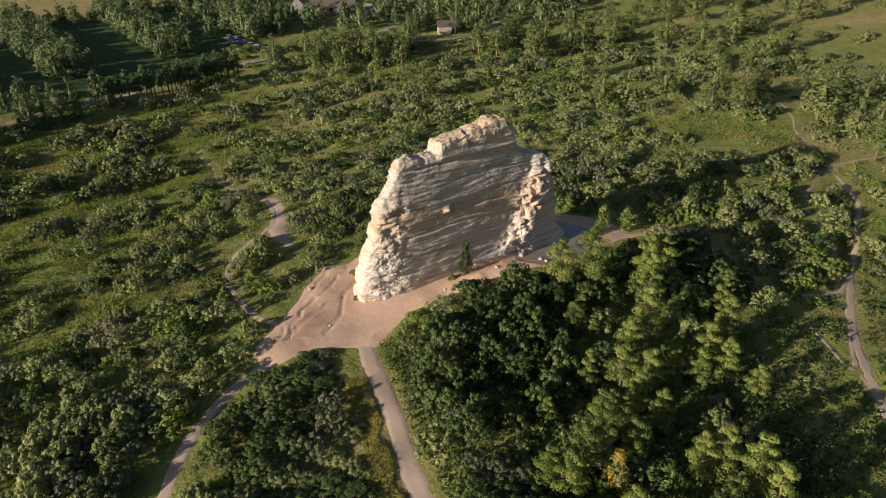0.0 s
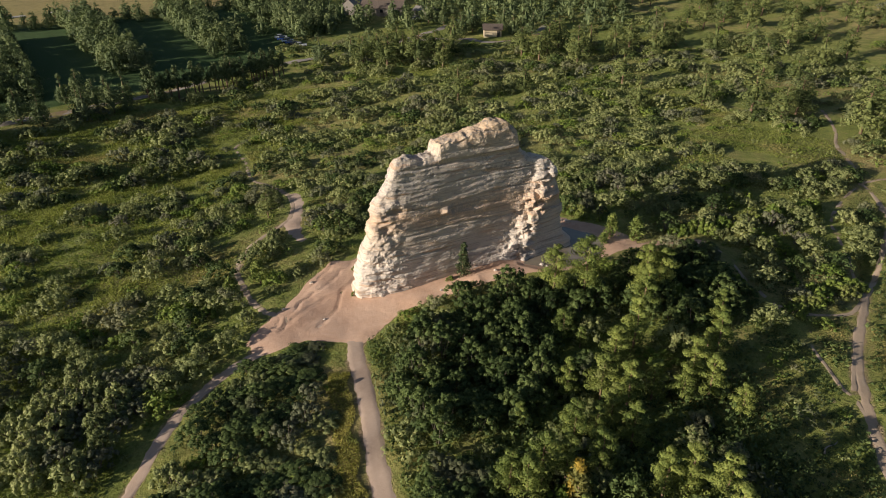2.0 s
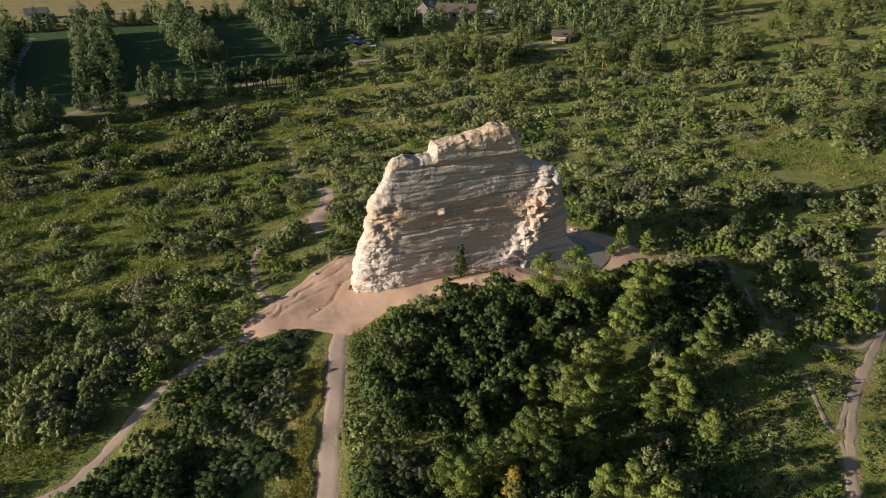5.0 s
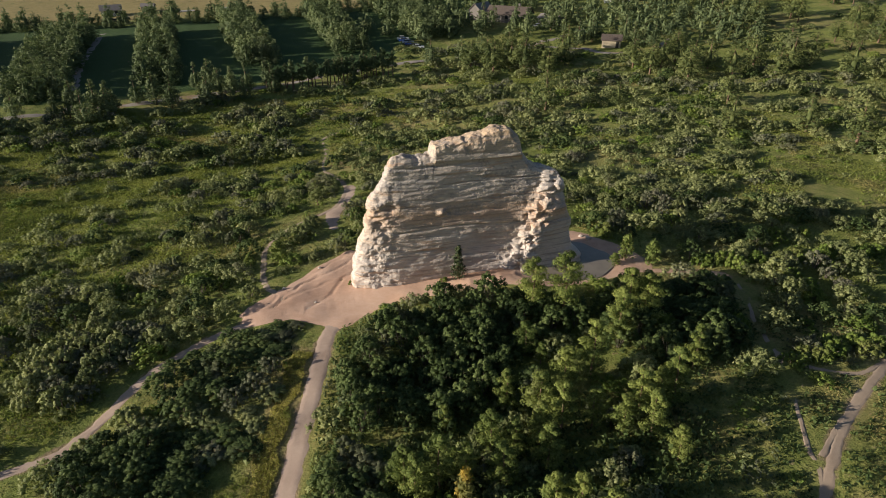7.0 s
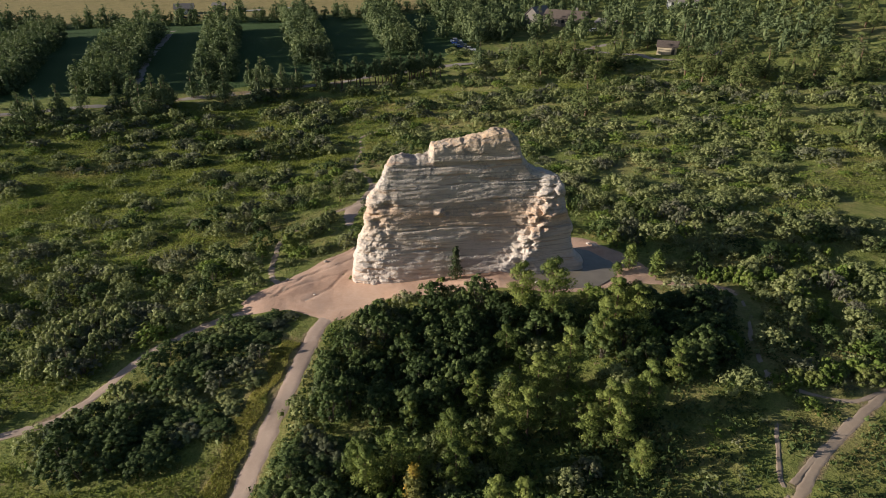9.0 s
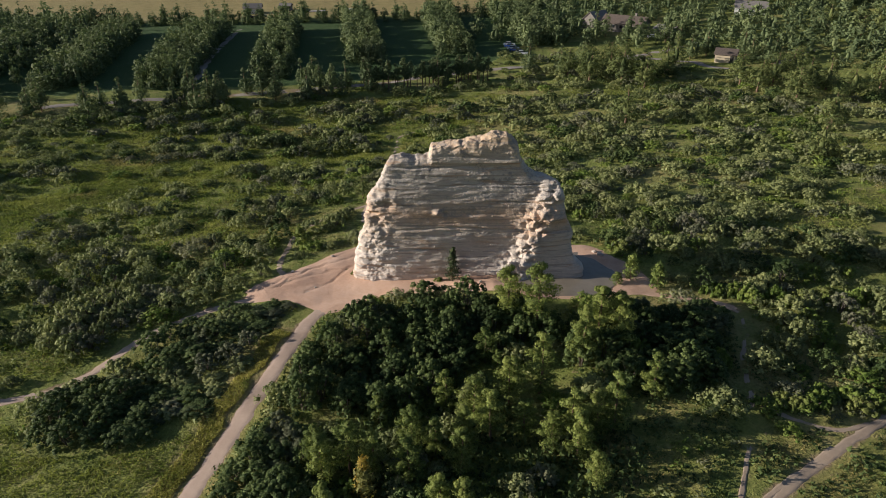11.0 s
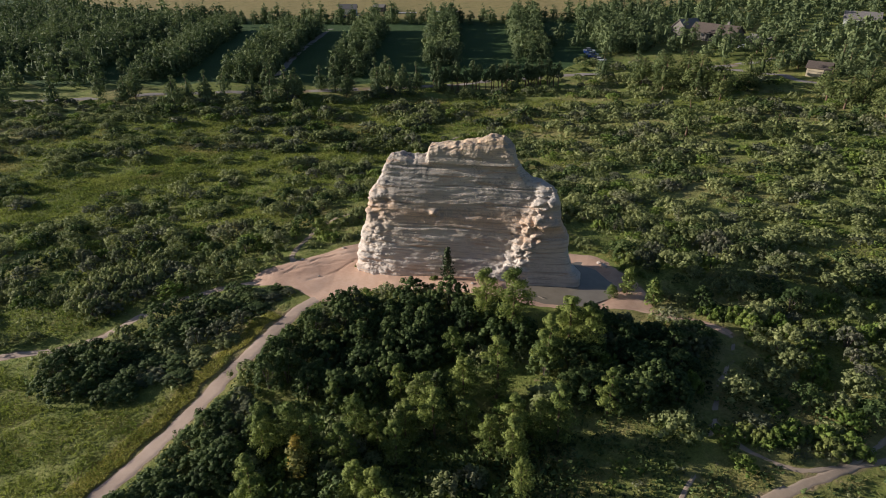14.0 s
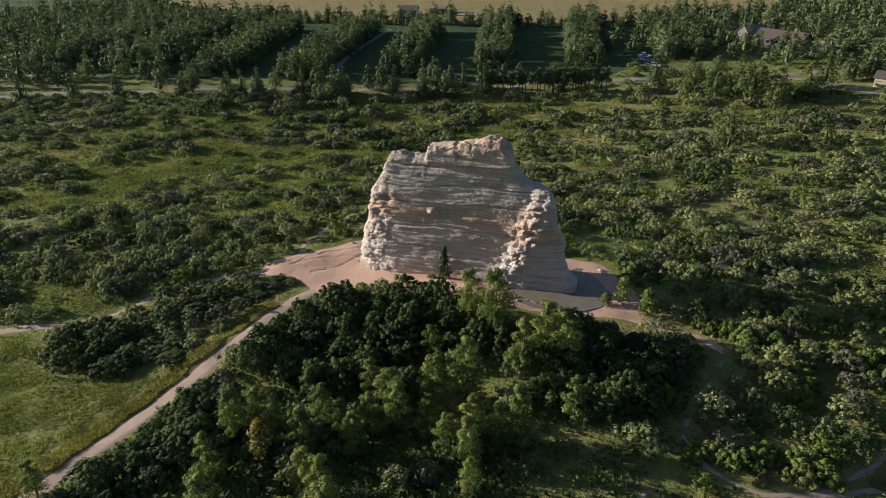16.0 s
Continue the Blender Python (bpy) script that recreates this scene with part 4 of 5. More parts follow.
HOUSE_PINES = ((-42.0, 263.0, 9.0), (-37.0, 260.0, 8.5), (-28.0, 261.0, 9.5), (-23.0, 264.0, 8.5), (-14.0, 258.0, 9.0), (-8.0, 254.0, 8.0), (17.5, 238.0, 8.5), (21.0, 241.0, 9.0), (3.0, 243.0, 9.0), (14.0, 244.0, 9.5), (24.0, 236.5, 8.0), (-1.0, 238.0, 8.5))
ROADSIDE = ((-101.5, 160.0, 8), (-97.5, 161.0, 9), (-91.0, 162.0, 7.5), (-87.0, 163.6, 8.5), (-114.2, 128.0, 9.5), (-112.4, 132.6, 9), (-109.8, 134.6, 8.5), (-102.8, 144.0, 9), (-99.5, 146.2, 9), (-93.3, 152.6, 8), (-90.4, 155.4, 8.5), (-116.5, 124.0, 8), (-131.0, 107.0, 7.5), (-140.0, 100.0, 8),
            (-152.0, 82.0, 8.5), (-160.0, 72.0, 8), (-147.0, 93.0, 7), (-168.0, 60.0, 8.5), (-44.0, 204.0, 9.5), (-30.0, 214.5, 8.5), (-35.0, 208.0, 9)) + tuple((-142.0 + 82.0 * f + 5.0 * math.sin(k * 5.1), 98.0 + 93.0 * f - 4.0 + 4.5 * math.sin(k * 2.7), 6.0 + 2.6 * abs(math.sin(k * 1.9))) for k, f in enumerate(((0.02, 0.05, 0.07, 0.13, 0.15, 0.18, 0.24, 0.27, 0.33, 0.36, 0.38, 0.45, 0.48, 0.56, 0.59, 0.66, 0.69, 0.77, 0.81, 0.9, 0.94))))
road_pines = [make_pine("dark conical pine beside the gravel road", 9.0, r, bp, n, 34, 0.38, FAR_PINE, "roadside pines", rt, full=True) for r, bp, n, rt in ((2.8, 0.10, 36, 0.75), (3.1, 0.14, 38, 0.65), (2.6, 0.08, 34, 0.85))]
for k, (x, y, h) in enumerate(ROADSIDE + HOUSE_PINES):
    put(road_pines[k % 3], x, y, h / 9.0 * np.array([1.1, 1.1, 1.0]))

# far woods, joined
far_kinds = [full_crown(9.5, r, bp, 46, 460, 0.62, rt)[0] for r, bp, rt in ((3.0, 0.08, 0.80), (3.3, 0.10, 0.70), (2.8, 0.06, 0.92))]
lite_kinds = [full_crown(9.5, r, bp, 26, 230, 0.85, rt)[0] for r, bp, rt in ((3.1, 0.12, 0.66), (3.4, 0.14, 0.56), (2.8, 0.10, 0.80))]


def wood(name, label, spots, kinds=far_kinds):
    """Many trees in one mesh: tapered trunks and crowns."""
    soup = []
    base = land(np.array([p[0] for p in spots]), np.array([p[1] for p in spots]))
    for k, (x, y, s) in enumerate(spots):
        z = base[k]
        soup.append(moved(kinds[k % 3], rng.uniform(0, 6.283), np.array([s * 1.12, s * 1.12, s * 0.95]) * rng.uniform((0.85, 0.85, 0.85), (1.2, 1.2, 1.12)), (x, y, z)))
        for q in range(4):
            a0, a1 = q * 1.5708, q * 1.5708 + 1.5708
            r0 = 0.2 * s
            ca, sa, ce, se = math.cos(a0), math.sin(a0), math.cos(a1), math.sin(a1)
            soup.append(np.array([(x + r0 * ca, y + r0 * sa, z - 0.3, ca, sa, 0), (x + r0 * ce, y + r0 * se, z - 0.3, ce, se, 0), (x, y, z + 6.2 * s, ca, sa, 0.2)]))
    return tagged(new(name, soup_mesh(name, np.concatenate(soup), FAR_PINE)), label, "trees", kind="stuff")


STRIPS = (((-217, 80), (-285, 150), 4), ((-190, 99), (-258, 170), 4), ((-159, 117), (-226, 188), 4), ((-134, 134), (-190, 205), 4), ((-114, 160), (-164, 222), 3), ((-99, 190), (-152, 255), 3), ((-77, 214), (-128, 282), 3), ((-53, 238), (-95, 292), 4))
for (ax, ay), (bx, by), rows in STRIPS:
    spots = []
    length = math.hypot(bx - ax, by - ay)
    for r in range(rows):
        n = int(length / 3.9)
        for k in range(n):
            f = (k + rng.uniform(-0.45, 0.45)) / n
            off = (r - (rows - 1) / 2) * 4.0 + rng.uniform(-1.2, 1.2)
            spots.append((ax + (bx - ax) * f - (by - ay) / length * off, ay + (by - ay) * f + (bx - ax) / length * off, rng.uniform(0.75, 1.12)))
    wood("pine_windbreak", "dense dark planted strip of tall pines", spots)


def scatter(count, x0, x1, y0, y1, ok, gap, lo, hi):
    """Random places at least gap apart; ok takes and gives arrays."""
    spots, cells = [], {}
    px, py = rng.uniform(x0, x1, count * 16), rng.uniform(y0, y1, count * 16)
    good = ok(px, py)
    for x, y in zip(px[good].tolist(), py[good].tolist()):
        key = (int(x // gap), int(y // gap))
        if any(math.hypot(x - a, y - b_) < gap for i in (-1, 0, 1) for j in (-1, 0, 1) for a, b_ in cells.get((key[0] + i, key[1] + j), ())):
            continue
        cells.setdefault(key, []).append((x, y))
        spots.append((x, y, float(rng.uniform(lo, hi))))
        if len(spots) == count:
            break
    return spots


def field_gap(x, y):
    return signed(x, y, FIELD)


def road_gap(x, y):
    return dist_to_path(x, y, LINES[11][1][::2])


wood("pine_forest", "dark dense pine forest on the far valley side", scatter(460, -420, -150, 20, 250, lambda x, y: (field_gap(x, y) > 4) & (x + y < -62) & (-0.73 * (x + 155) + 0.68 * (y - 87) > 12), 6.2, 0.8, 1.2), lite_kinds)
wood("pine_forest", "belt of dark pines along a yellow field", scatter(150, -280, -80, 190, 330, lambda x, y: (field_gap(x, y) > 1) & (field_gap(x, y) < 13), 4.0, 0.55, 1.15))
wood("pine_forest", "dark pines round distant houses", scatter(230, -85, 60, 236, 380, lambda x, y: (field_gap(x, y) > 5) & (road_gap(x, y) > 6) & (np.hypot(x + 34, y - 271) > 16) & (np.hypot(x + 59, y - 228) > 9) & (np.hypot(x - 10, y - 234) > 11), 5.5, 0.8, 1.15), lite_kinds)
wood("pine_forest", "distant dark pine forest beyond the fields", scatter(420, -760, 300, 330, 640, lambda x, y: (field_gap(x, y) > 3) & (waves(x, y, 120.0, 0.4) > -0.5), 9.0, 0.8, 1.2), lite_kinds)

# ---- oak scrub ----
THICKETS = [((-2.6, 47.6), (-0.6, 52.6), (2.5, 57.0), (8.0, 61.0), (13.5, 63.2), (19.5, 64.6), (22.0, 60.0), (17.5, 56.0), (15.6, 50.5), (14.0, 45.8), (12.0, 41.8), (7.0, 40.6), (3.4, 39.0), (0.9, 42.0)),
            ((-16.6, 50.0), (-12.6, 53.4), (-8.6, 54.2), (-6.6, 48.0), (-5.2, 42.5), (-4.2, 38.0), (-5.4, 35.6), (-9.5, 36.4), (-14.3, 37.8), (-18.2, 40.4), (-18.8, 43.5)),
            ((-15.0, 26.0), (-19.2, 27.8), (-20.4, 31.0), (-19.4, 34.4), (-15.0, 36.4), (-9.4, 36.6), (-6.2, 34.4), (-7.4, 31.0), (-11.0, 27.8)),
            ((21.5, 64.0), (26.0, 67.8), (30.6, 71.2), (35.4, 72.6), (36.8, 66.4), (37.2, 61.8), (34.0, 58.2), (28.0, 56.0), (23.5, 57.0)),
            ((1.9, 37.2), (5.0, 38.0), (8.6, 36.0), (10.5, 30.0), (11.6, 24.0), (10.0, 16.0), (7.4, 16.0), (5.6, 23.0), (3.8, 29.5)),
            ((-37.5, 43.0), (-34.6, 49.4), (-25.0, 49.6), (-23.8, 42.0), (-25.6, 36.0), (-31.0, 35.5))]
near_shrubs = [make_shrub("dense dark green gambel oak shrub in a thicket", 3.4, h, 18, 1800, 0.190, mt, "oak thicket") for h, mt in ((3.0, OAK), (2.6, OAK), (3.4, OAK), (2.8, OAK))]
light_shrubs = [make_shrub("olive green scrub bush with small leaves", 2.8, h, 13, 1000, 0.20, mt, "scrub bushes", "scrub_bush") for h, mt in ((1.8, SCRUB), (1.5, SCRUB), (2.1, SCRUB))]
grey_shrub = make_shrub("bare greyish twiggy shrub among green oaks", 2.6, 2.0, 9, 900, 0.16, GREY, "grey shrubs", "twiggy_shrub")
bright_shrub = make_shrub("bright yellow-green leafy low bush in sun", 2.4, 1.3, 9, 900, 0.20, BRIGHT, "bright bushes", "leafy_bush")

for x, y, k in ((-8.2, 68.8, 0.5), (-7.6, 66.6, 0.42), (-7.4, 63.4, 0.45), (3.6, 65.6, 0.4), (21.5, 81.5, 0.6), (23.5, 81.0, 0.55)):
    put(bright_shrub, x, y, (k, k, k * 1.1)).location.z += sand_rise(x, y)

# sunlit rows of bright bushes east of the pond
for (ax, ay), (bx, by), n, tall_by in (((33.5, 77.6), (54.0, 85.4), 20, 1.25), ((41.4, 60.9), (49.0, 65.4), 11, 0.9)):
    for k in range(n):
        f = (k + rng.uniform(-0.3, 0.3)) / (n - 1)
        w = rng.uniform(0.75, 1.2)
        put(bright_shrub, ax + (bx - ax) * f + rng.uniform(-0.6, 0.6), ay + (by - ay) * f + rng.uniform(-1.3, 1.3), (w, w, w * tall_by))

ROCK_LINE = ((-5.0, 63.0), (2.0, 67.0), (10.0, 71.2), (18.0, 76.0))
for t_index, poly in enumerate(THICKETS):
    p = np.array(poly)
    got = scatter(120, p[:, 0].min(), p[:, 0].max(), p[:, 1].min(), p[:, 1].max(), lambda x, y: (signed(x, y, poly) < (-1.1 if t_index == 0 else -0.3)) & (bare_at(x, y) > (1.2 if t_index == 1 else 2.0)) & (dist_to_path(x, y, LINES[0][1]) > (4.0 if t_index in (1, 2) else 3.0)), 1.75, 0.8, 1.15)
    for x, y, s in got:
        s *= min(1.0, 0.42 + 0.2 * float(bare_at(x, y)))
        roll = rng.uniform()
        greyish = waves(x, y, 13.0, 4.0)
        if t_index == 1 and greyish > 0.25 and roll < 0.6 or t_index == 5 and roll < 0.42:
            put(grey_shrub, x, y, s * np.array([1.05, 1.05, 0.85]))
        elif t_index == 5:
            put(light_shrubs[int(rng.integers(3))], x, y, s * np.array([1.1, 1.1, 1.3]))
        elif t_index in (1, 2) and roll < 0.2:
            g = min(1.0, max(0.40, float(dist_to_path(x, y, LINES[0][1])) / 18.0))
            put(light_shrubs[int(rng.integers(3))], x, y, s * np.array([1.1, 1.1, 1.15 * g]))
        elif roll < 0.08 and t_index != 1:
            put(bright_shrub, x, y, s * np.array([1.0, 1.0, 1.6]))
        else:
            h = 0.95 if t_index == 0 else 0.6 if t_index == 4 else 0.80 * min(1.0, max(0.26, float(dist_to_path(x, y, LINES[0][1])) / 18.0))
            put(near_shrubs[int(rng.integers(4))], x, y, s * np.array([1, 1, h]))


# open grass lanes between the bushes: half width, line
LANES = ((2.6, ((-88.7, 78.3), (-79.1, 87.4), (-69.1, 99.2), (-57.7, 106.4), (-45.0, 117.2))), (2.2, ((-106.0, 95.0), (-97.8, 101.8), (-84.7, 111.6))), (2.4, ((-85.8, 120.1), (-66.4, 131.7))), (3.2, ((-80.0, 76.0), (-66.0, 86.0))),
         (2.0, ((-37.5, 67.7), (-26.4, 72.9))), (3.0, ((-109.8, 135.2), (-94.0, 131.0), (-74.5, 154.9), (-65.9, 161.0), (-54.1, 166.0), (-41.5, 175.6), (-11.9, 188.6), (14.0, 214.0))), (6.5, ((41.4, 209.4), (55.9, 224.0))), (2.2, ((24.0, 168.8), (33.0, 168.5))),
         (2.0, ((45.0, 149.0), (55.0, 149.0))), (2.4, ((36.3, 100.5), (45.1, 106.3))), (4.5, ((46.9, 119.0), (58.0, 117.0), (64.4, 106.4))), (2.2, ((52.8, 128.0), (67.4, 114.1))), (2.0, ((47.3, 157.8), (55.4, 135.0))), (1.8, ((-42.0, 148.2), (-33.0, 148.4))),
         (4.0, ((-78.0, 36.0), (-72.0, 52.0), (-80.0, 62.0))), (2.2, ((-88.0, 53.0), (-71.8, 75.3), (-64.9, 95.1))), (1.6, ((-14.0, 122.6), (-5.7, 128.9))), (3.0, ((-34.0, 29.4), (-27.2, 37.0))), (1.5, ((9.0, 133.0), (21.0, 133.4))))


def lane_gap(x, y):
    """Distance to the edge of the nearest open lane, negative in it."""
    d = np.full(np.shape(x), 1e9)
    for half, line in LANES:
        d = np.minimum(d, dist_to_path(x, y, line) - half)
    return d - 0.7 + 0.9 * waves(x, y, 6.0, 4.0)


def scrub_density(x, y):
    """How thick the scrub stands, 0 to 1."""
    v = 0.47 - 0.05 * (x < -40) + 0.42 * waves(x, y, 22.0, 1.5) + 0.3 * waves(x, y, 8.0, 3.0)
    v += 0.17 * ((y > 78) & (x > -16) & (x < 50) & (y < 150))
    v += 0.22 * ((x < -18) & (y < 75) & (x > -52))
    v -= 0.10 * ((x > -60) & (x < -20) & (y > 62) & (y < 84))
    v -= 0.55 * ((x > 28) & (y < 57))
    v += 0.10 * ((x > -45) & (x < 60) & (y > 150) & (y < 225))
    v -= 0.10 * (y > 150) + 0.10 * (x > 45)
    v += 0.30 * ((x > 37) & (x < 58) & (y > 62) & (y < 84))
    return v - 0.9 * (lane_gap(x, y) < 0)


def scrub_ok(x, y):
    good = scrub_density(x, y) > rng.uniform(0.36, 0.62, x.shape)
    good &= (bare_at(x, y) > 1.35) & (signed(x, y, POND) > 2) & (dist_to_path(x, y, ROCK_LINE) > 4.6) & (signed(x, y, MEADOW) > 1)
    for poly in THICKETS:
        good &= signed(x, y, poly) > 0.9
    return good


# bushes within reach of the trails are things; those farther out are one joined scrub
close = scatter(170, -46, 62, 22, 96, scrub_ok, 1.8, 0.65, 1.25)
for x, y, s in close:
    roll, patch = rng.uniform(), waves(x, y, 17.0, 6.0)
    if patch > 0.45 and roll < 0.7 and (x < 0 or y > 78):
        put(grey_shrub, x, y, s)
    elif roll < 0.22 or x > 40 and roll < 0.5:
        put(bright_shrub, x, y, s)
    elif roll < 0.5:
        put(near_shrubs[int(rng.integers(4))], x, y, s * np.array([0.9, 0.9, 0.72]))
    else:
        put(light_shrubs[int(rng.integers(3))], x, y, s)


def heap(name, label, spots, kinds, mat, squash):
    parts = []
    base = land(np.array([p[0] for p in spots]), np.array([p[1] for p in spots]))
    for (x, y, s), z in zip(spots, base):
        parts.append(moved(kinds[int(rng.integers(len(kinds)))], rng.uniform(0, 6.283), np.array([s, s, s * squash * 0.92]), (x, y, z - 0.05)))
    return tagged(new(name, soup_mesh(name, np.concatenate(parts), mat)), label, "shrubs", kind="stuff")


mid_heaps = [shrub_leaves(3.9, 2.2, 11, 640, 0.22) for k in range(5)]
band_heaps = [shrub_leaves(4.0, 1.75, 11, 460, 0.27) for k in range(5)]
far_heaps = [shrub_leaves(4.2, 1.95, 9, 260, 0.39) for k in range(5)]
close_xy = np.array([p[:2] for p in close])


def free(x, y):
    good = scrub_ok(x, y)
    near_by = np.array([np.min(np.hypot(close_xy[:, 0] - a, close_xy[:, 1] - b_)) for a, b_ in zip(x, y)])
    return good & (near_by > 1.9)


near_rest = scatter(520, -62, 68, 12, 105, free, 2.3, 0.45, 1.15)
mid_rest = scatter(1350, -130, 110, 95, 222, lambda x, y: scrub_ok(x, y) & ((x > -62) | (road_gap(x, y) > 5) & (y - 216 < (x + 37) * 1.13)), 2.5, 0.45, 1.3)
mid_rest += scatter(560, -180, -58, 20, 150, lambda x, y: scrub_ok(x, y) & (road_gap(x, y) > 5) & (-0.73 * (x + 155) + 0.68 * (y - 87) < -4), 2.8, 0.45, 1.25)
mid_rest += scatter(170, -200, -120, 24, 92, lambda x, y: (road_gap(x, y) > 4) & (-0.73 * (x + 155) + 0.68 * (y - 87) < 2) & (lane_gap(x, y) > 0), 3.2, 0.6, 1.3)
far_rest = scatter(430, 40, 260, 110, 380, scrub_ok, 3.0, 0.7, 1.2)
for name, label, mat, lo, hi in (("oak_scrub", "dark green oak scrub spreading over the valley", OAK, 0, 0.22), ("olive_scrub", "olive green bushes scattered through the meadow", SCRUB, 0.22, 0.72), ("grey_scrub", "greyish twiggy bushes between green scrub", GREY, 0.72, 0.84), ("bright_scrub", "bright green low bushes in sunny meadow", BRIGHT, 0.84, 2)):
    def pick(spots):
        # western bushes shift to lighter leaves, standing in for haze and soft light
        return [p for p in spots if lo <= ((0.18 if p[0] < -35 and p[1] > 45 else 0.0) + 0.5 + 0.35 * waves(p[0], p[1], 21.0, 6.0) + 0.28 * math.sin(p[0] * 91.7 + p[1] * 57.3)) % 1.0 < hi]
    squash = 0.75 if name == "bright_scrub" else 1.0
    heap(name, label, pick(near_rest), mid_heaps, mat, squash)
    heap(name, label, pick([p for p in mid_rest if p[1] - 0.3 * p[0] < 128]), band_heaps, mat, squash)
    heap(name, label, pick([p for p in mid_rest if p[1] - 0.3 * p[0] >= 128] + far_rest), far_heaps, mat, squash)


low_heaps = [shrub_leaves(1.4, 0.55, 3, 33, 0.25) for k in range(5)]
low = scatter(3000, -130, 110, 12, 215, lambda x, y: (bare_at(x, y) > 0.8) & (signed(x, y, MEADOW) > 0.5) & (signed(x, y, POND) > 2) & (dist_to_path(x, y, ROCK_LINE) > 4.6) & ((x > -62) | (y - 210 < (x + 37) * 1.13)) & (rng.uniform(0, 1, x.shape) < 0.45 + 0.5 * waves(x, y, 14.0, 8.0)), 1.1, 0.6, 1.5)
weed_box = scatter(700, 27, 60, 34, 70, lambda x, y: (bare_at(x, y) > 0.5) & (rng.uniform(0, 1, x.shape) < 0.5 + 0.6 * waves(x, y, 9.0, 2.0)), 0.8, 0.6, 1.3)
heap("low_brush", "dark green knee-high weeds beside the footpath", weed_box, low_heaps, OAK, 0.9)
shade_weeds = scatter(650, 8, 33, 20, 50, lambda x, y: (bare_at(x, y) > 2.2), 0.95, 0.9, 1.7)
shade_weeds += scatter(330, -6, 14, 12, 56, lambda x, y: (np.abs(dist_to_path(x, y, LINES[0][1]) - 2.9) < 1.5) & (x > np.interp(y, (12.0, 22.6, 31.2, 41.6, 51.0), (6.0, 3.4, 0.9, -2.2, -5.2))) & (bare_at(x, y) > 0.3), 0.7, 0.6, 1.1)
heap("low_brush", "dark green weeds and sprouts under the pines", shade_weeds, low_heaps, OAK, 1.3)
heap("low_brush", "low green weeds and sprouts in meadow grass", low[::2], low_heaps, BRIGHT, 1.0)
heap("low_brush", "low olive brush dotted through meadow grass", low[1::2], low_heaps, SCRUB, 1.0)


# ---- grass ----
def grass(name, label, count, box, ok, mat, tall):
    x = rng.uniform(box[0], box[1], count * 6)
    y = rng.uniform(box[2], box[3], count * 6)
    keep = ok(x, y)
    x, y = x[keep][:count], y[keep][:count]
    n = len(x)
    c = np.stack([x, y, land(x, y) + tall * 0.32], -1)
    normal = np.stack([rng.normal(size=n), rng.normal(size=n), rng.normal(size=n) * 0.35 + 0.25], -1)
    # sunlight put into the soft normals: all of them lean towards the sun
    return tagged(new(name, soup_mesh(name, leaf_tris(c, normal, tall * 1.15, 0.20, 0.2, normal * np.array([0.45, 0.45, 0.0]) + np.array([-0.22, -0.12, 0.55])), mat)), label, "grass", kind="stuff")


def open_ground(x, y):
    return (bare_at(x, y) > 0.25 + rng.uniform(0, 0.6, x.shape)) & (signed(x, y, POND) > 2.5) & (dist_to_path(x, y, ROCK_LINE) > 4.5)


grass("grass", "tufted green meadow grass", 80000, (-50, 68, 12, 100), lambda x, y: open_ground(x, y) & ((signed(x, y, MEADOW) > 0) | (rng.uniform(0, 1, x.shape) < 0.35)), GRASS, 0.27)
grass("grass", "tall meadow grass beyond the scrub", 110000, (-125, -36, 40, 160), lambda x, y: open_ground(x, y) & (road_gap(x, y) > 4) & (y - 210 < (x + 37) * 1.13) & (rng.uniform(0, 1, x.shape) < 0.55 + 0.5 * waves(x, y, 7.0, 3.0)), GOLD_GRASS, 0.42)
def lane_grass(x, y):
    return (lane_gap(x, y) < 0.6) & (bare_at(x, y) > 0.4)


grass("grass", "sunlit yellow-green grass lanes between the western bushes", 60000, (-112, -24, 28, 178), lane_grass, GOLD_GRASS, 0.34)
grass("grass", "sunlit green grass lanes on the eastern slope", 22000, (-24, 70, 96, 228), lane_grass, GOLD_GRASS, 0.36)
grass("dry_grass", "bright golden grass strip beside the gravel trail", 16000, (-9, 8, 12, 49), lambda x, y: (np.abs(dist_to_path(x, y, LINES[0][1]) - 2.3) < 1.0 + 0.4 * waves(x, y, 5.0, 1.0)) & (x < np.interp(y, (12.0, 22.6, 31.2, 41.6, 51.0), (6.0, 3.4, 0.9, -2.2, -5.2))), TRAIL_GRASS, 0.26)
grass("grass", "olive-yellow tufted grass in the open meadow", 26000, (-34, 6, 8, 34), lambda x, y: (signed(x, y, MEADOW) < 0) & (bare_at(x, y) > 0.3) & (rng.uniform(0, 1, x.shape) < 0.55 + 0.5 * waves(x, y, 5.0, 2.0)), GOLD_GRASS, 0.30)
grass("dry_grass", "dry straw-coloured grass along the trail edges", 24000, (-30, 62, 12, 96), lambda x, y: open_ground(x, y) & ((waves(x, y, 15.0, 9.0) > 0.62) | (np.hypot(x - 45.5, y - 54) < 4)), STRAW, 0.2)


# ---- buildings and vehicles far off, and small things ----
WALL_BEIGE = simple("beige_siding", (0.46, 0.39, 0.28), 0.12, 1.5)
WALL_GREY = simple("grey_siding", (0.17, 0.155, 0.14), 0.15, 1.5)
WALL_WHITE = simple("white_siding", (0.62, 0.62, 0.60), 0.10, 1.5)
ROOF_BROWN = simple("brown_shingles", (0.115, 0.092, 0.078), 0.3, 2.5)
ROOF_GREY = simple("grey_shingles", (0.22, 0.20, 0.19), 0.25, 2.5)
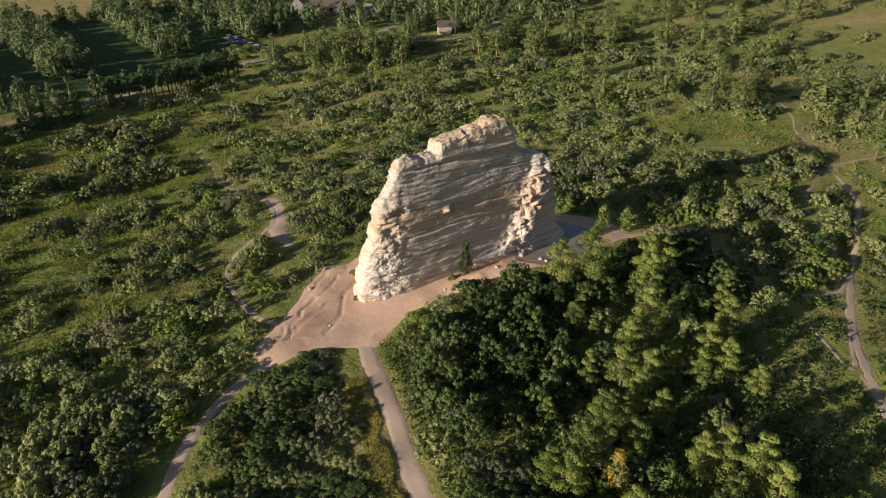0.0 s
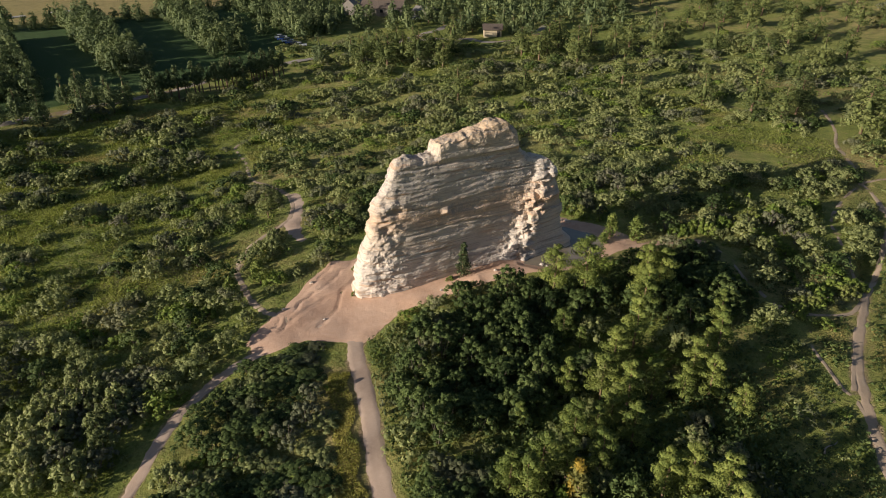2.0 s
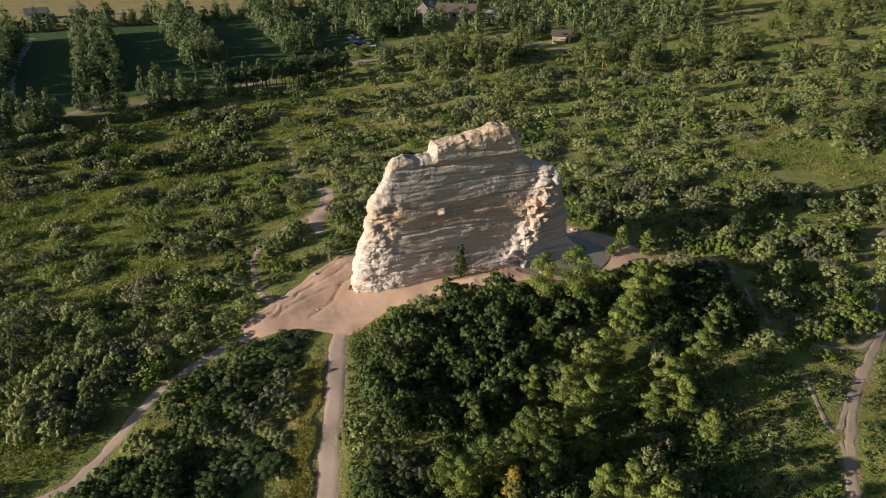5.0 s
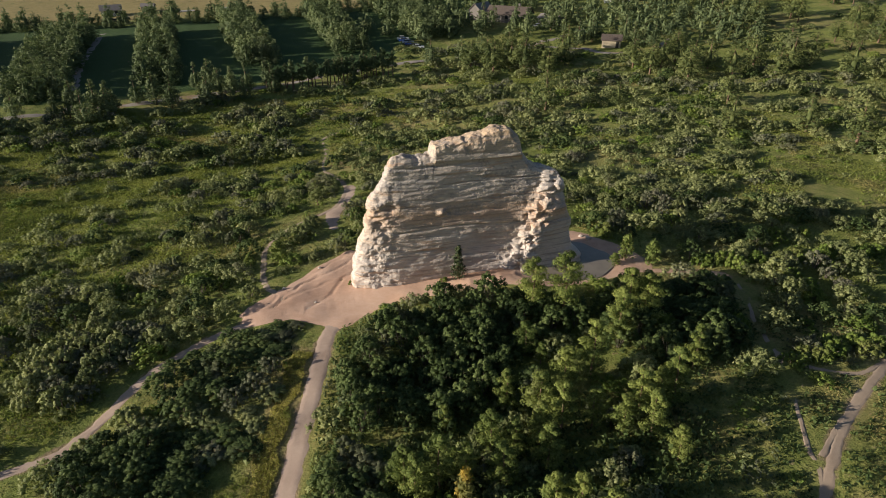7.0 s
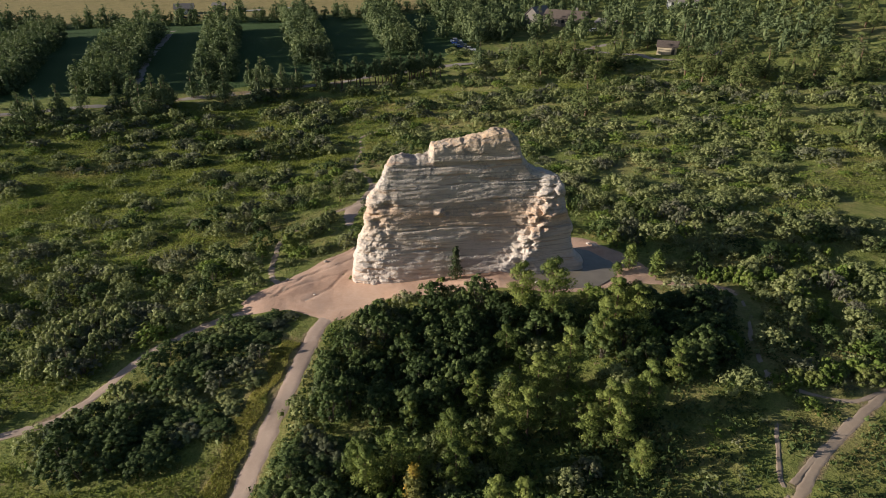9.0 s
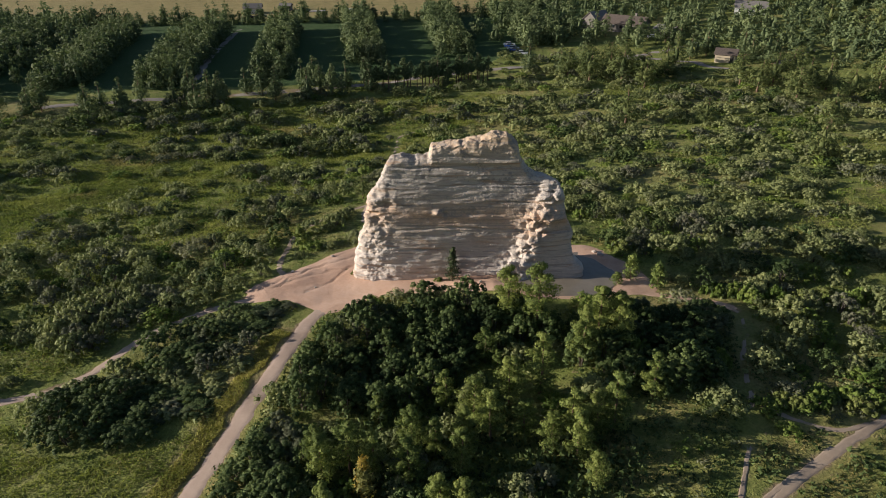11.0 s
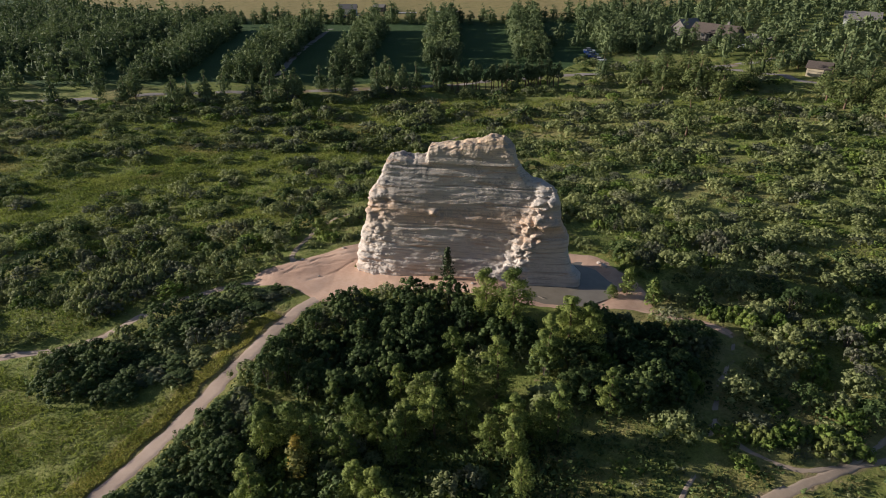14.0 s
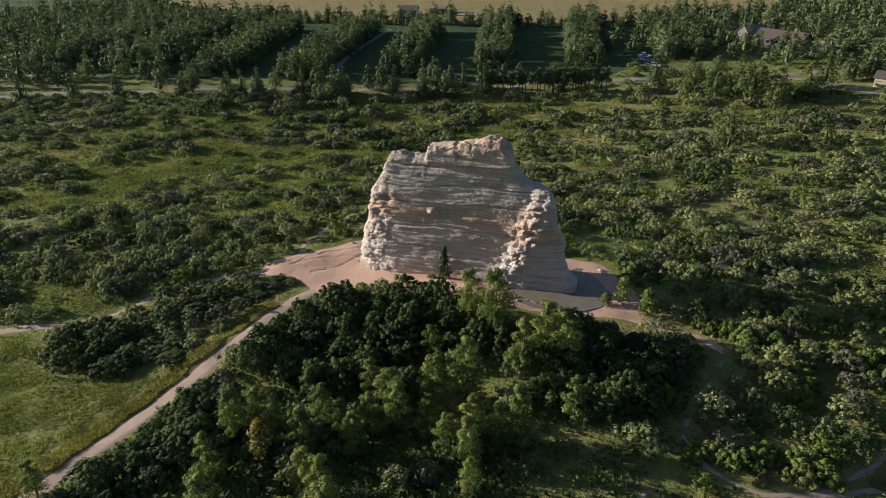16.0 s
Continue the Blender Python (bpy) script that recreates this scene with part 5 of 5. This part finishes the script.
TRIM_DARK = simple("dark_frame", (0.06, 0.055, 0.05), 0.2, 3.0)
TYRE = simple("tyre_rubber", (0.02, 0.02, 0.02), 0.2, 8.0)
RIM = simple("wheel_rim", (0.45, 0.45, 0.46), 0.1, 8.0, 0.35, 0.9)
WOOD = simple("weathered_wood", (0.30, 0.26, 0.21), 0.3, 6.0)
PADS = simple("pale_concrete", (0.42, 0.40, 0.37), 0.12, 0.8)
GLASS = bpy.data.materials.new("window_glass")
GLASS.use_nodes = True
GLASS.node_tree.nodes["Principled BSDF"].inputs["Base Color"].default_value = (0.03, 0.035, 0.04, 1)
GLASS.node_tree.nodes["Principled BSDF"].inputs["Roughness"].default_value = 0.08


def part(name, bm, mat, parent, label=""):
    """Links a bmesh as one part of a thing."""
    me = bpy.data.meshes.new(name)
    bm.to_mesh(me)
    bm.free()
    me.materials.append(mat)
    ob = new(name, me)
    ob.parent = parent
    return tagged(ob, label)


def slab(size, at, bevel=0.0):
    bm = bmesh.new()
    bmesh.ops.create_cube(bm, size=1, matrix=Matrix.Translation(at) @ Matrix.Diagonal((*size, 1)))
    if bevel:
        bmesh.ops.bevel(bm, geom=bm.edges[:], offset=bevel, segments=2, affect='EDGES', profile=0.6)
    return bm


def prism(profile, length, axis_x=True):
    """A section in y and z drawn out along x."""
    bm = bmesh.new()
    a = [bm.verts.new((-length / 2, y, z)) for y, z in profile]
    b_ = [bm.verts.new((length / 2, y, z)) for y, z in profile]
    n = len(profile)
    for k in range(n):
        bm.faces.new((a[k], a[(k + 1) % n], b_[(k + 1) % n], b_[k]))
    bm.faces.new(a[::-1])
    bm.faces.new(b_)
    bmesh.ops.recalc_face_normals(bm, faces=bm.faces)
    return bm


def house(label, x, y, turn, length, depth, eaves, ridge, wall, roof, windows, chimney=False):
    home = tagged(new("house"), label, "building")
    part("wall", prism([(-depth / 2, -0.6), (depth / 2, -0.6), (depth / 2, eaves), (0, ridge - 0.12), (-depth / 2, eaves)], length), wall, home)
    o, t = 0.45, 0.16
    slope = (ridge - eaves) / (depth / 2)
    low = eaves - o * slope
    top = part("roof", prism([(-depth / 2 - o, low), (0, ridge), (depth / 2 + o, low), (depth / 2 + o, low + t), (0, ridge + t), (-depth / 2 - o, low + t)], length + 2 * o), roof, home)
    for k in range(windows):
        wx = (k + 0.5) / windows * length - length / 2
        for side in (-1, 1):
            frame_part = part("window", slab((1.3, 0.12, 1.2), (wx, side * (depth / 2 + 0.03), eaves * 0.58)), TRIM_DARK, home)
            part("pane", slab((1.1, 0.06, 1.0), (wx, side * (depth / 2 + 0.09), eaves * 0.58)), GLASS, frame_part)
    part("door", slab((1.0, 0.1, 2.05), (length * 0.32, -depth / 2 - 0.05, 1.0)), TRIM_DARK, home)
    if chimney:
        part("chimney", slab((0.8, 0.8, 1.8), (length * 0.22, 0.6, ridge + 0.3)), WALL_GREY, home)
    home.matrix_world = Matrix.Translation((x, y, land1(x, y))) @ Matrix.Rotation(radians(turn), 4, 'Z')
    return home


house("small beige building with a brown shingle roof", 10.2, 236.5, 2, 6.2, 4.6, 2.5, 3.9, WALL_BEIGE, ROOF_BROWN, 0)
house("long grey house with a brown roof among pines", -33.0, 272.0, -8, 17.0, 8.0, 2.9, 5.4, WALL_GREY, ROOF_BROWN, 5, True)
house("dark gabled house wing among pines", -46.0, 276.0, 70, 9.0, 7.0, 3.2, 6.2, WALL_GREY, ROOF_GREY, 2)
house("grey shed roof between dark pines", -16.0, 268.0, -25, 8.0, 5.0, 2.4, 3.6, WALL_GREY, ROOF_GREY, 1)
house("white house with a grey roof beside a yellow field", -215.0, 254.0, 40, 8.5, 6.0, 2.6, 4.4, WALL_WHITE, ROOF_GREY, 2)
house("grey outbuilding beside a yellow field", -206.0, 268.0, 25, 5.5, 4.0, 2.4, 3.4, WALL_GREY, ROOF_GREY, 0)
house("pale house at the far edge of the pines", 6.0, 318.0, 10, 12.0, 8.0, 2.8, 5.0, WALL_WHITE, ROOF_GREY, 3)


def car_paint(name, color):
    m = simple(name, color, 0.04, 1.0, 0.25, 0.1)
    m.node_tree.nodes["Principled BSDF"].inputs["Coat Weight"].default_value = 0.6
    return m


def make_car(label, paint):
    car = tagged(new("car"), label, "car", "parked cars")
    body = prism([(-0.88, 0.28), (0.88, 0.28), (0.92, 0.62), (0.86, 0.92), (-0.86, 0.92), (-0.92, 0.62)], 4.3)
    bmesh.ops.bevel(body, geom=body.edges[:], offset=0.08, segments=2, affect='EDGES', profile=0.6)
    part("body", body, paint, car)
    cabin = bmesh.new()
    lo = [cabin.verts.new(v) for v in ((-1.55, -0.82, 0.9), (1.05, -0.82, 0.9), (1.05, 0.82, 0.9), (-1.55, 0.82, 0.9))]
    hi = [cabin.verts.new(v) for v in ((-1.05, -0.66, 1.42), (0.35, -0.66, 1.42), (0.35, 0.66, 1.42), (-1.05, 0.66, 1.42))]
    for k in range(4):
        cabin.faces.new((lo[k], lo[(k + 1) % 4], hi[(k + 1) % 4], hi[k]))
    cabin.faces.new(hi)
    part("window", cabin, GLASS, car, "dark car windows")
    part("roof", slab((1.5, 1.36, 0.06), (-0.35, 0, 1.44), 0.02), paint, car)
    for wx in (-1.35, 1.35):
        for wy in (-0.82, 0.82):
            bm = bmesh.new()
            bmesh.ops.create_cone(bm, cap_ends=True, segments=16, radius1=0.33, radius2=0.33, depth=0.22, matrix=Matrix.Translation((wx, wy, 0.33)) @ Matrix.Rotation(radians(90), 4, 'X'))
            wheel = part("wheel", bm, TYRE, car)
            bm = bmesh.new()
            bmesh.ops.create_cone(bm, cap_ends=True, segments=12, radius1=0.19, radius2=0.19, depth=0.25, matrix=Matrix.Translation((wx, wy, 0.33)) @ Matrix.Rotation(radians(90), 4, 'X'))
            part("rim", bm, RIM, wheel)
    return car


blue = make_car("blue parked car on gravel among pines", car_paint("blue_paint", (0.03, 0.08, 0.30)))
white = make_car("white parked car on gravel among pines", car_paint("white_paint", (0.65, 0.66, 0.68)))
dark = make_car("dark parked car on gravel", car_paint("dark_paint", (0.03, 0.03, 0.035)))
for ob, x, y, a in ((blue, -63.0, 230.5, 20), (white, -61.0, 228.6, 22), (blue, -59.2, 226.8, 18), (dark, -57.0, 225.0, 24), (white, -55.2, 223.2, 20), (white, -64.5, 232.6, 25), (dark, -201.0, 246.0, 40), (blue, -224.0, 262.0, 10), (white, -19.5, 262.0, 15), (dark, -204.0, 241.0, 70)):
    first = ob.name not in used
    used.add(ob.name)
    m = Matrix.Translation((x, y, land1(x, y) + 0.03)) @ Matrix.Rotation(radians(a), 4, 'Z')
    if first:
        ob.matrix_world = m
    else:
        copy_thing(ob, m)
for x, y, a, l, w in ((-188.0, 268.0, 42, 12, 4), (-172.0, 282.0, 42, 12, 4)):
    bm = slab((l, w, 0.3), (0, 0, 0), 0.03)
    me = bpy.data.meshes.new("pad")
    bm.to_mesh(me)
    bm.free()
    me.materials.append(PADS)
    ob = tagged(new("pad", me), "pale flat concrete pad in a yellow field", "pad", kind="structure")
    ob.matrix_world = Matrix.Translation((x, y, land1(x, y) + 0.05)) @ Matrix.Rotation(radians(a), 4, 'Z')


def make_log(label, x, y, z, turn, length, radius, tilt=0.0):
    verts, faces = [], []
    n = 9
    path = [((k / (n - 1) - 0.5) * length, 0.08 * length * math.sin(k * 0.7), 0.02 * math.sin(k * 1.9)) for k in range(n)]
    tube(verts, faces, path, [radius * (1 - 0.5 * k / (n - 1)) * (1 + 0.1 * math.sin(k * 2.3)) for k in range(n)], 8)
    tube(verts, faces, [path[5], (path[5][0] + 0.25 * length, 0.2 * length, 0.1)], [radius * 0.4, radius * 0.1], 5)
    faces += [tuple(range(8))[::-1], tuple(range((n - 1) * 8, n * 8))]
    ob = tagged(new("log", mesh_from("log", verts, faces, WOOD, True)), label, "log")
    ob.matrix_world = Matrix.Translation((x, y, z)) @ Matrix.Rotation(radians(turn), 4, 'Z') @ Matrix.Rotation(radians(tilt), 4, 'Y')


make_log("dark waterlogged branch lying in the shallow pond", 16.6, 69.4, POND_LEVEL + 0.02, 20, 1.5, 0.09)
make_log("bleached fallen log lying across the gully", 57.6, 76.4, land1(57.6, 76.4) + 0.75, 120, 3.6, 0.16)
make_log("grey dead branch lying in the grass", 36.5, 41.0, land1(36.5, 41.0) + 0.06, 45, 2.4, 0.08)


def make_stone(label, x, y, size, mat, seed):
    bm = bmesh.new()
    bmesh.ops.create_icosphere(bm, subdivisions=3, radius=size)
    for v in bm.verts:
        p = v.co / size
        v.co *= 1 + 0.35 * noise.noise(p * 1.1 + Vector((seed, 2, 1))) + 0.12 * noise.noise(p * 3.0 + Vector((seed, 5, 1)))
        v.co.z *= 0.62
    me = bpy.data.meshes.new("stone")
    bm.to_mesh(me)
    bm.free()
    me.materials.append(mat)
    ob = tagged(new("stone", me), label, "stone", "fallen stones")
    ob.matrix_world = Matrix.Translation((x, y, (max(land1(x, y), POND_LEVEL - 0.1) if 12 < x < 16 else land1(x, y) + sand_rise(x, y)) + size * 0.22))


for k, (x, y, r) in enumerate(((4.2, 63.6, 0.32), (14.6, 68.9, 0.28), (15.2, 68.3, 0.2), (-13.4, 66.0, 0.25), (-15.2, 60.0, 0.22), (2.6, 63.4, 0.16), (-10.2, 58.6, 0.14), (19.0, 80.6, 0.4), (18.0, 81.2, 0.3), (8.9, 66.4, 0.2))):
    make_stone("small tan sandstone block fallen on sand", x, y, r, ROCK, k * 3.1)
